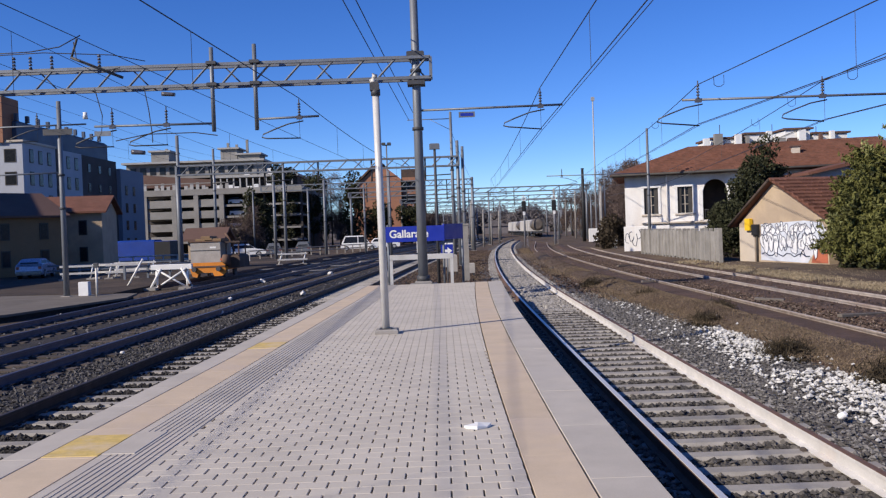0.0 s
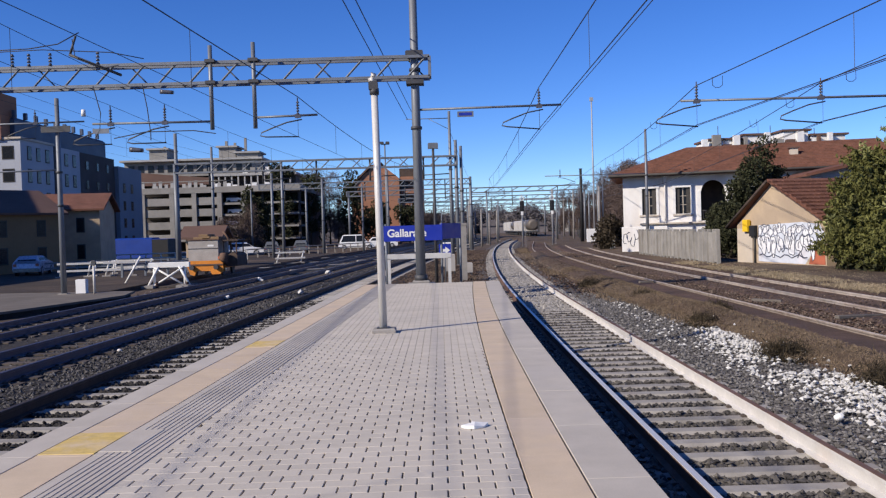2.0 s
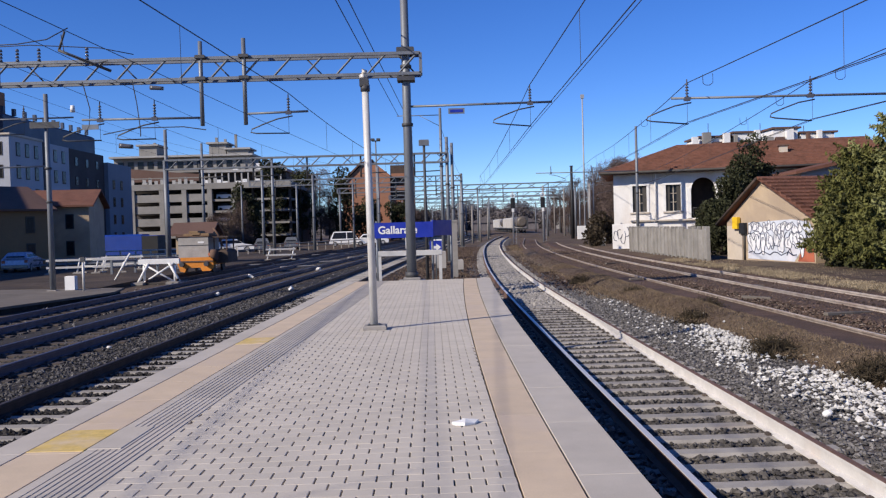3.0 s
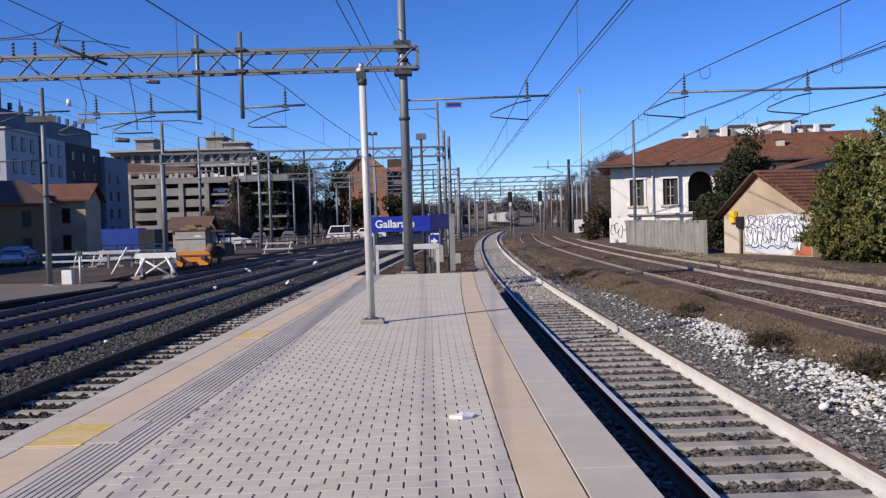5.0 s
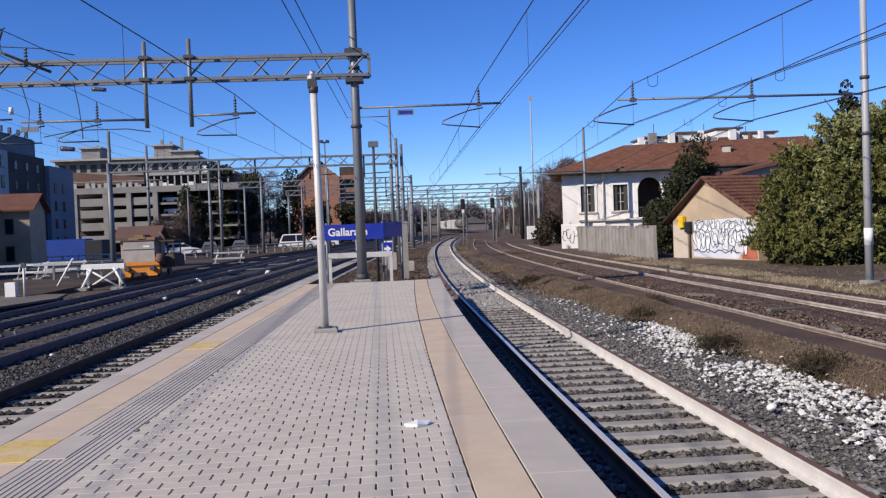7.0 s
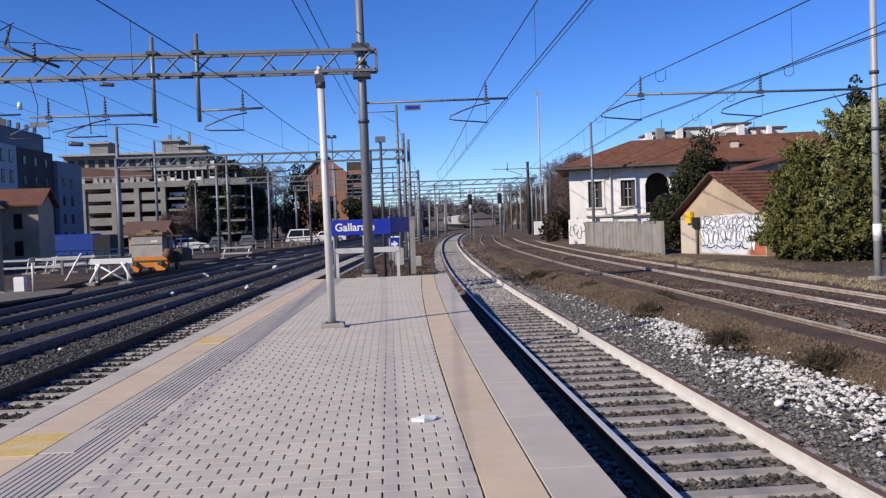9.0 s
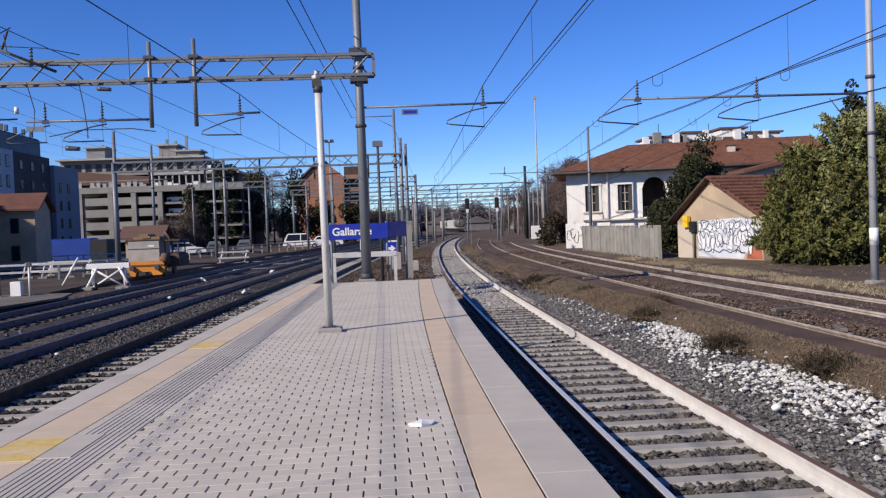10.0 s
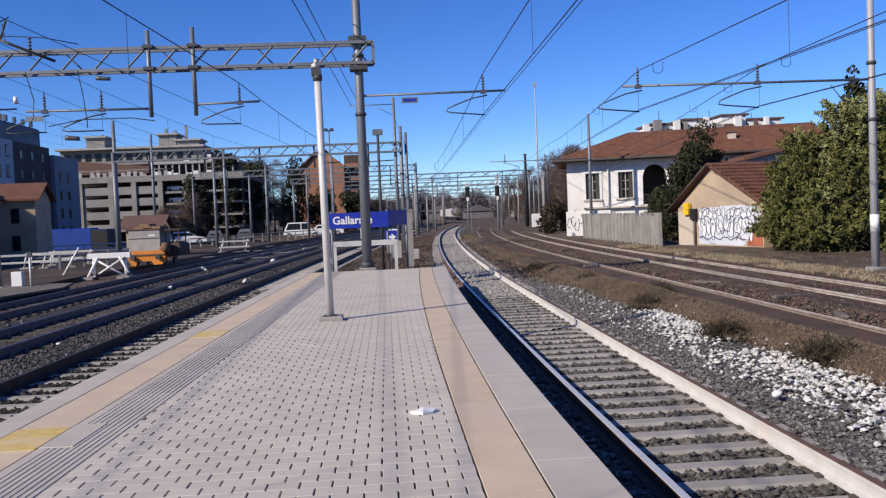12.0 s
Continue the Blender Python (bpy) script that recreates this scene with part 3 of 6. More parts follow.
single("track_rubble", pebbles("track_rubble", 16000, scatter(8.1, 12.6, 13.0, 70.0, -0.66, lambda x, y: min(abs(abs(x - c_far(y)) - 0.752), abs(x - c_mid(y) - 0.752)) > 0.09, 0.025), 0.045, M["rubble_dark"]), None, "brown ballast stones on the old tracks", "ballast", kind="stuff")
single("far_crib_stones", pebbles("far_crib_stones", 13000, scatter(1.6, 9.0, 24.0, 95.0, -0.735, lambda x, y: abs(x - c_main(y)) < 1.25 and crib(x, y), 0.02), 0.055, M["stone_pale"]), None, "grey ballast stones between the farther sleepers", "ballast", kind="stuff")
single("side_rubble", pebbles("side_rubble", 14000, scatter(-2.5, 11.0, 27.5, 95.0, -0.755, lambda x, y: abs(x - c_main(y)) > 1.15 and c_left(y) + 1.2 < x < c_mid(y) - 0.9, 0.03), 0.055, M["rubble_dark"]), None, "brown rubble and stones beside the track", "stones", kind="stuff")
single("crib_stones", pebbles("crib_stones", 7000, scatter(-6.2, -2.6, 8.0, 30.0, -0.735, lambda x, y: abs(x - c_left(y)) < 1.25 and abs(abs(x - c_left(y)) - 0.752) > 0.09 and 0.13 < (y + 8 - 0.2) % 0.58 < 0.45), 0.04, M["stone_black"]), None, "dark ballast stones between the sleepers", "ballast", kind="stuff")
single("yard_stones", pebbles("yard_stones", 15000, scatter(-8.4, -3.2, 8.0, 36.0, -0.75, lambda x, y: abs(x - c_left(y)) > 0.85 and x < left_edge(y) - 0.1 and abs(x - c_left2(y) - 0.752) > 0.08), 0.038, M["stone_oily"]), None, "dark grey ballast stones between the tracks", "ballast", kind="stuff")
single("scattered_stones", pebbles("scattered_stones", 5000, scatter(-13, 13, 14.0, 90.0, -0.74, lambda x, y: x < left_edge(min(y, 27)) - 0.3 or x > 5), 0.05, M["stone"]), None, "loose stones scattered over the yard", "stones", kind="stuff")


bank_v = []
for j in range(210):
    y = 4 + j / 3
    for i in range(9):
        x = bank_edge(y) + (c_mid(y) - bank_edge(y)) * i / 8
        bank_v.append((x, y, bank_z(x, y)))
bank_f = [(j * 9 + i, j * 9 + i + 1, j * 9 + i + 10, j * 9 + i + 9) for j in range(209) for i in range(8)]
single("earth_bank", raw("earth_bank", bank_v, bank_f, M["earth"]), None, "low bank of brown earth burying a rail", "earth", kind="structure")


for k, (x, y, l, rz) in enumerate(((8.6, 16.0, 0.9, 70), (9.4, 19.5, 1.3, 20), (9.0, 24.0, 0.8, -35), (6.6, 30.0, 1.2, 60), (8.2, 33.0, 1.5, 15), (10.6, 28.0, 1.0, 80), (7.0, 40.0, 1.6, -20), (9.8, 46.0, 1.8, 40), (6.0, 48.0, 1.4, 75), (12.6, 36.0, 1.1, 10))):
    single("timber_scrap", box(-l / 2, l / 2, -0.07, 0.07, 0, 0.07, ch=0.015), M["slab_old"], "weathered strip of old timber lying between the rails", "timber", pose(x, y, -0.66 if x > 8 else -0.72, 0, 2, rz), "timber scraps")


def blades(n, place, size, material, name, label):
    single(name, flakes(name, place(n), size, material, long=9.0, up=1.2), None, label, "grass", kind="stuff")


def grassy(x, y):
    if abs(x - c_mid(y) - 0.752) < 0.12 or abs(abs(x - c_far(y)) - 0.752) < 0.12:
        return False
    v = noise.noise((x * 0.45, y * 0.2, 3.0)) + 0.1
    edge = 5.5 + 0.3 * math.sin(y * 0.8) if y < 30 else c_main(y) + 2.4
    return max(edge, fresh_end(y) - 0.12 * rng.random()) < x < c_mid(y) + 0.65 and v > -0.12 + 0.25 * rng.random()


blades(80000, scatter(5.4, 7.9, 8.0, 44.0, bank_z, grassy, 0.05), 0.0075, M["grass_dry"], "dry_grass", "dry brown grass between the tracks")
blades(16000, scatter(5.3, 6.7, 8.5, 32.0, lambda x, y: max(bank_z(x, y), -0.635), lambda x, y: x > fresh_end(y) - 0.1 + 0.3 * noise.noise((x * 1.5, y * 0.9, 7.0)) - 0.12 * rng.random(), 0.03), 0.009, M["grass_dry"], "edge_grass", "thin dry grass creeping over the ballast shoulder")
blades(7000, scatter(-2.0, 4.5, 28.5, 80.0, -0.77, lambda x, y: c_left(y) + 1.5 < x < c_main(y) - 1.5 and noise.noise((x * 0.6, y * 0.2, 6.0)) > 0.0, 0.03), 0.018, M["grass_dry"], "end_weeds", "dry weeds on the ground past the platform")
blades(16000, scatter(5.0, 12.0, 26.0, 95.0, -0.74, lambda x, y: c_main(y) + 1.6 < x < c_mid(y) + 0.6 and noise.noise((x * 0.7, y * 0.15, 1.0)) > -0.05, 0.06), 0.025, M["grass_dry"], "weeds", "dry brown weeds between the tracks")
blades(56000, scatter(12.5, 20.0, 14.0, 48.0, -0.57, lambda x, y: noise.noise((x * 0.5, y * 0.3, 9)) + 0.6 * noise.noise((x * 2.5, y * 1.5, 3)) > -0.1, 0.03), 0.015, M["grass_straw"], "verge_grass", "dry yellowish grass on the verge")
for k, (x, y, r) in enumerate(((5.75, 14.6, 0.42), (6.2, 12.0, 0.42), (5.9, 19.6, 0.35), (7.0, 22.0, 0.4), (6.2, 26.5, 0.4), (5.6, 33, 0.4))):
    pts = rng.normal(size=(1800, 3)) * (r * 0.42, r * 0.5, r * 0.26) + (0, 0, r * 0.35)
    pts[:, 2] = np.abs(pts[:, 2])
    single("grass_tuft", flakes("grass_tuft", pts, 0.016, M["grass_dark"], long=10, up=0.8), None, "dark withered grass tuft beside the track", "grass", pose(x, y, -0.8), "grass tufts", "stuff")


# ---------- masts, girders and wires ----------
def mast(x, y, z, h, r=0.13, material=None, name="catenary_mast", label="grey round steel catenary mast", lean=0.0, clamps=True):
    t = thing(name, label, "mast", pose(x, y, z, 0, lean, 0), "masts of the yard")
    part("shaft", tube(bmesh.new(), [(0, 0, 0), (0, 0, h * 0.5), (0, 0, h)], r, 12, r * 0.72), material or M["steel"], t)
    part("footing", box(-r * 1.7, r * 1.7, -r * 1.7, r * 1.7, -0.3, 0.07, ch=0.03), M["concrete"], t)
    if clamps:
        for f in (0.45, 0.62):
            part("clamp", bar((0, 0, h * f), (0, 0, h * f + 0.09), r * 1.12, 12), M["steel_dark"], t)
    return t


def arm(t, x0, x1, z, droop, hang, s=1, y=0.0, insul=True):
    """A tube bracket from x0 to x1 with an insulator and a bent steady arm; local to its thing."""
    part("bracket_tube", bar((x0, y, z), (x1, y, z + 0.03), 0.035, 8), M["steel"], t)
    for hx in hang:
        ins = bmesh.new()
        for k in range(5):
            tube(ins, [(hx, y, z + 0.06 + 0.085 * k), (hx, y, z + 0.11 + 0.085 * k)], 0.055, 8, 0.03)
        tube(ins, [(hx, y, z - 0.02), (hx, y, z + 0.56)], 0.018, 6)
        bx(ins, hx - 0.09, hx + 0.09, y - 0.04, y + 0.04, z - 0.05, z + 0.06)
        part("insulator", ins, M["insulator"], t)
        pts = [(hx + s * 0.12, y, z - 0.1), (hx - s * 0.35, y, z - 0.18), (hx - s * 0.8, y, z - 0.34), (hx - s * 1.12, y, z - 0.47), (hx - s * 1.16, y, z - 0.56), (hx - s * 1.0, y, z - 0.6), (hx + s * 0.02, y, z - droop)]
        part("steady_arm", tube(bmesh.new(), pts, 0.022, 6), M["steel_dark"], t)


def girder(bm, x0, x1, z0, z1, step, y=0.0, depth=0.4, r=0.045):
    for z in (z0, z1):
        for yy in (y - depth / 2, y + depth / 2):
            bx(bm, min(x0, x1), max(x0, x1), yy - r, yy + r, z - r, z + r)
    n = max(1, int(abs(x1 - x0) / step))
    d = (x1 - x0) / n
    for i in range(n):
        tube(bm, [(x0 + d * (i + 0.1), y - depth / 2, z1), (x0 + d * (i + 0.72), y - depth / 2, z0)], r * 0.75, 4)
        if i % 3 == 0:
            tube(bm, [(x0 + d * (i + 0.72), y + depth / 2, z1), (x0 + d * (i + 0.1), y + depth / 2, z0)], r * 0.5, 4)
        tube(bm, [(x0 + d * i, y - depth / 2, z0), (x0 + d * i, y + depth / 2, z0)], r * 0.6, 4)
    for xe in (x0, x1):
        for yy in (y - depth / 2, y + depth / 2):
            bx(bm, xe - r, xe + r, yy - r, yy + r, z0, z1)
    return bm


main_mast = mast(-0.66, 26.75, 0.0, 10.5, 0.155, label="tall grey steel catenary mast at the platform's end")
part("foundation", box(-0.42, 0.42, -0.24, 0.5, -0.9, -0.02, ch=0.02), M["concrete"], main_mast)
part("base_collar", bar((0, 0, 0.06), (0, 0, 0.24), 0.2, 14), M["steel_dark"], main_mast)
arm(main_mast, 0.1, 4.48, 5.33, 0.7, (3.8,))
tag = part("mast_plate", box(1.27, 1.77, -0.03, 0.0, 5.07, 5.24), M["steel"], main_mast, "small grey blue plate with a dark border")
part("plate_field", box(1.32, 1.72, -0.036, -0.031, 5.11, 5.2), M["sign_blue"], tag)
for z in (6.1, 6.98):
    part("girder_collar", box(-0.27, 0.27, -0.27, 0.27, z, z + 0.14, ch=0.03), M["steel_dark"], main_mast)
main_girder = thing("lattice_girder", "long grey steel lattice girder spanning the tracks from the mast", "girder", pose(-0.2, 26.75, 0))
part("lattice", girder(bmesh.new(), 0.0, -20.0, 6.31, 6.93, 0.95, depth=0.45), M["steel"], main_girder)
for dx, top in ((-5.35, 7.48), (-6.66, 7.42), (-14.0, 7.4)):
    part("drop_post", bar((dx, -0.33, 4.87), (dx, -0.33, top), 0.065, 10), M["steel"], main_girder)
    for z in (6.25, 6.9):
        part("collar", box(dx - 0.15, dx + 0.15, -0.45, -0.2, z, z + 0.1, ch=0.02), M["steel_dark"], main_girder)
arm(main_girder, -5.35, -3.45, 5.2, 0.62, (-4.05,), y=-0.33)
arm(main_girder, -6.66, -10.3, 5.12, 0.6, (-8.1, -9.75), s=1, y=-0.33)
part("mast_plate", box(-10.3, -9.8, -0.36, -0.33, 4.85, 5.0), M["steel"], main_girder)

right_mast = mast(14.2, 24.4, -0.52, 9.6, 0.12, M["steel_pale"], label="grey steel catenary mast on the verge beside the green trees")
arm(right_mast, 0.0, -7.35, 5.52, 0.7, (-3.4, -6.9))
part("marker_band", bar((0, 0, 1.1), (0, 0, 1.6), 0.125, 12), M["white"], right_mast, "white painted band")

yard_masts = ((-15.55, 35.5, -0.6, 8.05, 0.12), (-17.4, 57.4, -0.8, 9.3, 0.15), (-22.8, 87, -0.6, 11.2, 0.17), (-16.1, 83, -0.8, 8.3, 0.16), (-14.2, 78, -0.8, 9.0, 0.15),
              (-17.8, 115, -0.8, 8.6, 0.17), (-12.9, 95, -0.8, 8.4, 0.17), (3.4, 96, -0.8, 8.2, 0.2), (15.7, 65.7, -0.52, 9.3, 0.13), (-24.0, 110, -0.6, 8.0, 0.12),
              (-9.0, 100, -0.8, 8.0, 0.13), (-5.2, 86, -0.8, 8.5, 0.13), (0.75, 57.2, -0.8, 10.2, 0.12), (1.12, 57.2, -0.8, 8.3, 0.14), (1.45, 57.2, -0.8, 7.9, 0.13))
for x, y, z, h, r in yard_masts:
    mast(x, y, z, h, r)
for i, (x, y, h) in enumerate(((7.0, 130, 8), (2.0, 135, 7), (-3, 140, 8), (21.5, 118, 8), (18.8, 140, 8), (24, 150, 9), (27.5, 165, 8), (5.0, 160, 8), (11.0, 165, 7.5), (22, 128, 7), (16.6, 175, 8), (30, 190, 9), (8.0, 200, 8), (14, 215, 8), (-6, 180, 8), (-1, 200, 8), (26.5, 220, 8), (33, 240, 9))):
    mast(x, y, -0.8, h, 0.15, clamps=False)
# portals farther down the line
for y, xa, xb, z0, z1 in ((57.2, 1.2, -17.4, 5.85, 6.45), (96, 3.4, -20, 6.6, 7.2), (130, 22, -14, 7.0, 7.7), (165, 27.5, -8, 7.0, 7.7), (200, 30, -6, 7.2, 7.9), (240, 33, -2, 7.3, 8.0), (290, 40, 0, 7.5, 8.2)):
    g = thing("lattice_girder", "distant grey steel lattice portal girder over the tracks", "girder", pose(0, y, 0), "portal girders")
    part("lattice", girder(bmesh.new(), xa, xb, z0, z1, 1.0 if y < 100 else 2.0, r=0.05 if y < 100 else 0.08), M["steel"], g)
    for xe in (xa - 0.3, xb + 0.3) if y > 100 else (xb,) if y < 60 else ():
        part("leg", bar((xe, 0, -0.8), (xe, 0, z1), 0.16, 8), M["steel"], g)
    for k in range(5):
        hx = xa + (xb - xa) * (0.12 + 0.19 * k)
        part("drop_post", bar((hx, 0, 5.0), (hx, 0, z1), 0.06, 6), M["steel_dark"], g)
        part("bracket_tube", bar((hx, 0, 5.25), (hx + 1.7, 0, 5.3), 0.04, 6), M["steel_dark"], g)
for x, y, x1 in ((15.7, 65.7, 8.0), (3.4, 96, 7.8), (21.5, 118, 11.0)):
    a = thing("bracket_arm", "grey tube bracket arm carrying contact wires", "bracket", pose(x, y, 0), "bracket arms")
    arm(a, 0, x1 - x, 5.4, 0.7, ((x1 - x) * 0.85, (x1 - x) * 0.45), s=1 if x1 > x else -1)
a = thing("bracket_arm", "grey tube bracket on the mast across the tracks", "bracket", pose(-15.55, 35.5, 0), "bracket arms")
arm(a, -4.5, 1.1, 6.45, 0.6, (-0.9,))
arm(a, -4.5, -0.1, 4.5, 0.3, ())
part("mast_plate", box(-0.6, 0.6, -0.2, -0.16, 6.05, 6.3), M["steel_dark"], a)


def wire(pts, r=0.014, name="overhead_wire", label="thin dark overhead wire", group="overhead wires"):
    return single(name, tube(bmesh.new(), pts, r, 5), M["wire"], label, "wire", None, group)


def span(a, b, sag, n=10):
    a, b = Vector(a), Vector(b)
    return [a.lerp(b, i / n) - Vector((0, 0, 4 * sag * (i / n) * (1 - i / n))) for i in range(n + 1)]


def catenary(sup, mess, cont, sag, r=0.013):
    """Messenger and contact wire over supports (x, y), with their droppers in the first spans."""
    mm, cc = [], []
    for i in range(len(sup) - 1):
        (xa, ya), (xb, yb) = sup[i], sup[i + 1]
        s = span((xa, ya, mess[i]), (xb, yb, mess[i + 1]), 0.04 if i == 0 else sag)
        c = span((xa, ya, cont[i]), (xb, yb, cont[i + 1]), 0.02)
        mm += s if not mm else s[1:]
        cc += c if not cc else c[1:]
    k = thing("catenary", "messenger and contact wires over one track", "overhead wire", None, "catenaries")
    part("messenger_wire", tube(bmesh.new(), mm, r, 5), M["wire"], k)
    part("contact_wire", tube(bmesh.new(), cc, r * (0.85 if sup[0][0] > 0 else 0.5), 5), M["wire"], k)
    if sup[0][0] > 0:
        part("contact_wire", tube(bmesh.new(), [p + Vector((0.09, 0, 0.0)) for p in cc], r * 0.6, 5), M["wire"], k)
    for i in range(2, min(len(mm), 22) - 1, 2):
        part("dropper", bar(mm[i], cc[i], 0.006, 4), M["wire"], k)


catenary([(3.2, -18), (3.14, 26.75), (4.3, 75), (7.9, 115), (16.5, 180)], [6.5, 5.9, 5.9, 6.0, 6.0], [5.6, 4.66, 4.75, 4.8, 4.8], 0.35)
catenary([(9.2, -18), (7.3, 24.4), (12.63, 65.7), (15.0, 118), (20, 180)], [5.15, 5.45, 6.63, 6, 6], [4.3, 4.35, 5.34, 4.7, 4.8], 0.2)
catenary([(10.4, -18), (10.85, 24.4), (16.91, 65.7), (18.5, 118), (24, 180)], [6.1, 5.45, 5.43, 6, 6], [3.6, 4.35, 4.6, 4.7, 4.8], 0.2)
catenary([(-7.7, -18), (-4.25, 26.4), (-2.2, 57), (1.2, 96), (9, 165)], [5.95, 5.8, 5.85, 5.9, 6.0], [4.9, 4.57, 4.7, 4.7, 4.8], 0.3)
catenary([(-9.6, -18), (-8.3, 26.4), (-6.2, 57), (-2.8, 96), (5, 165)], [7.0, 5.7, 5.85, 5.9, 6.0], [5.5, 4.5, 4.7, 4.7, 4.8], 0.3, 0.007)
catenary([(-11.6, -18), (-9.95, 26.4), (-9.2, 57), (-6.5, 96), (1, 165)], [7.0, 5.7, 5.85, 5.9, 6.0], [5.5, 4.5, 4.7, 4.7, 4.8], 0.3, 0.007)
catenary([(-17.5, -18), (-16.45, 35.5), (-14, 80), (-10, 115), (-2, 165)], [7.6, 7.0, 6.8, 6.8, 6.0], [6.2, 5.9, 5.6, 5.4, 4.8], 0.3, 0.007)
feeder = thing("feeder_bracket", "thin steel bracket carrying two feeder wires on the tall mast", "bracket", pose(0, 57.2, 0))
part("bracket_tube", bar((0.75, 0, 8.95), (-2.1, 0, 8.95), 0.03, 6), M["steel"], feeder)
part("strut", bar((0.75, 0, 8.2), (-0.6, 0, 8.93), 0.02, 6), M["steel"], feeder)
wire(span((-3.71, -12, 8.35), (-1.98, 57.2, 8.93), 0.05), 0.018)
wire(span((-3.5, -12, 8.4), (-1.49, 57.2, 8.98), 0.05), 0.018)
wire(span((0.75, 57.2, 8.2), (3.4, 96, 6.9), 0.2), 0.012)

for x, y, z in ((7.12, 22.0, 5.12), (10.99, 23.0, 5.33), (12.37, 34.0, 5.38), (11.8, 29.0, 5.45), (8.96, 36.0, 5.64)):
    wire([(x - 0.13, y, z + 0.16), (x - 0.12, y, z - 0.06), (x - 0.05, y, z - 0.11), (x + 0.05, y, z - 0.11), (x + 0.13, y, z - 0.05), (x + 0.13, y, z + 0.18)], 0.009, "wire_loop", "small hanging loop of jumper wire", "wire loops")
jm = thing("jumper_cables", "loose looping jumper cables with insulators under the girder", "cable", None)
for pts in (((-10.44, 26.4, 6.3), (-10.24, 26.4, 5.47), (-10.28, 26.4, 4.96), (-10.43, 26.4, 4.71)), ((-8.94, 26.4, 6.3), (-8.82, 26.4, 5.59), (-8.74, 26.4, 4.82), (-8.74, 26.4, 4.6)), ((-9.86, 26.4, 4.69), (-8.91, 26.4, 4.86), (-7.44, 26.4, 4.86), (-6.76, 26.4, 4.75)),
            ((-11.02, 26.4, 7.73), (-10.95, 26.4, 7.21), (-10.03, 26.4, 6.84), (-9.64, 26.4, 6.91))):
    part("cable", tube(bmesh.new(), pts, 0.016, 5), M["wire"], jm)
for x, z, r, mm in ((-10.76, 5.49, 0.075, "white"), (-9.19, 4.32, 0.08, "insulator"), (-8.2, 6.05, 0.07, "insulator")):
    part("insulator", tube(bmesh.new(), [(x - 0.2, 26.4, z + 0.02), (x - 0.1, 26.4, z + 0.01), (x, 26.4, z), (x + 0.1, 26.4, z - 0.01), (x + 0.2, 26.4, z - 0.02)] if mm == "insulator" else [(x, 26.4, z - 0.1), (x, 26.4, z + 0.1)], r, 10, r * 0.8), M[mm], jm)

bb_ = thing("busbar", "thin busbar on post insulators above the girder with a switch arm", "busbar", None)
part("bar", tube(bmesh.new(), [(-14.4, 26.5, 7.45), (-12.4, 26.5, 7.5), (-11.5, 26.5, 7.62), (-10.85, 26.5, 7.95)], 0.017, 6), M["wire"], bb_)
part("bar", tube(bmesh.new(), [(-13.6, 26.5, 7.42), (-12.0, 26.5, 7.46), (-9.9, 26.5, 7.32), (-8.9, 26.5, 7.1)], 0.015, 6), M["wire"], bb_)
for x in (-12.9, -12.4, -11.75, -10.3):
    ins = bmesh.new()
    for k in range(4):
        tube(ins, [(x, 26.5, 6.98 + 0.1 * k), (x, 26.5, 7.05 + 0.1 * k)], 0.06, 8, 0.035)
    part("post_insulator", ins, M["insulator"], bb_)
part("switch_arm", tube(bmesh.new(), [(-11.15, 26.5, 7.28), (-9.6, 26.5, 6.62)], 0.05, 6), M["steel_dark"], bb_)
part("switch_post", tube(bmesh.new(), [(-11.15, 26.5, 7.25), (-10.95, 26.5, 7.85)], 0.035, 6), M["steel_dark"], bb_)


# ---------- things on and beside the platform ----------
lamp = thing("lamp_post", "slim pale lamp post leaning slightly on the platform", "lamp post", pose(-0.97, 13.84, 0, 0, -0.4, 0))
part("base_block", box(-0.17, 0.2, -0.16, 0.16, 0.0, 0.07, ch=0.02), M["concrete"], lamp)
part("foot_plate", box(-0.1, 0.1, -0.1, 0.1, 0.07, 0.085), M["steel_dark"], lamp)
part("shaft", tube(bmesh.new(), [(0, 0, 0.05), (0, 0, 2.0), (0, 0, 3.86)], 0.064, 16, 0.055), M["pale_pole"], lamp)
part("ring", bar((0, 0, 3.8), (0, 0, 3.9), 0.075, 14), M["steel_dark"], lamp)
part("joint_box", box(-0.085, 0.06, -0.07, 0.07, 3.88, 4.02, ch=0.03), M["steel_dark"], lamp)
part("head", tube(bmesh.new(), [(-0.02, 0, 3.96), (-0.05, 0, 4.06), (-0.03, 0, 4.13), (0.03, 0, 4.1)], 0.05, 10, 0.035), M["pale_pole"], lamp)

pap = bmesh.new()
pp = [(-0.1, -0.03), (-0.03, -0.075), (0.06, -0.05), (0.115, 0.01), (0.05, 0.05), (0.0, 0.085), (-0.05, 0.04), (-0.11, 0.03)]
ring = [pap.verts.new((x, y, 0.008 + 0.022 * abs(math.sin(9 * x + 14 * y)))) for x, y in pp]
mid = pap.verts.new((0, 0, 0.045))
for i in range(len(pp)):
    pap.faces.new((ring[i], ring[(i + 1) % len(pp)], mid))
lowr = [pap.verts.new((x, y, 0.001)) for x, y in pp]
for i in range(len(pp)):
    pap.faces.new((lowr[i], lowr[(i + 1) % len(pp)], ring[(i + 1) % len(pp)], ring[i]))
single("paper_scrap", pap, M["white"], "crumpled white scrap of paper lying on the paving", "paper", pose(0.23, 7.02, 0.001, 0, 0, 15))

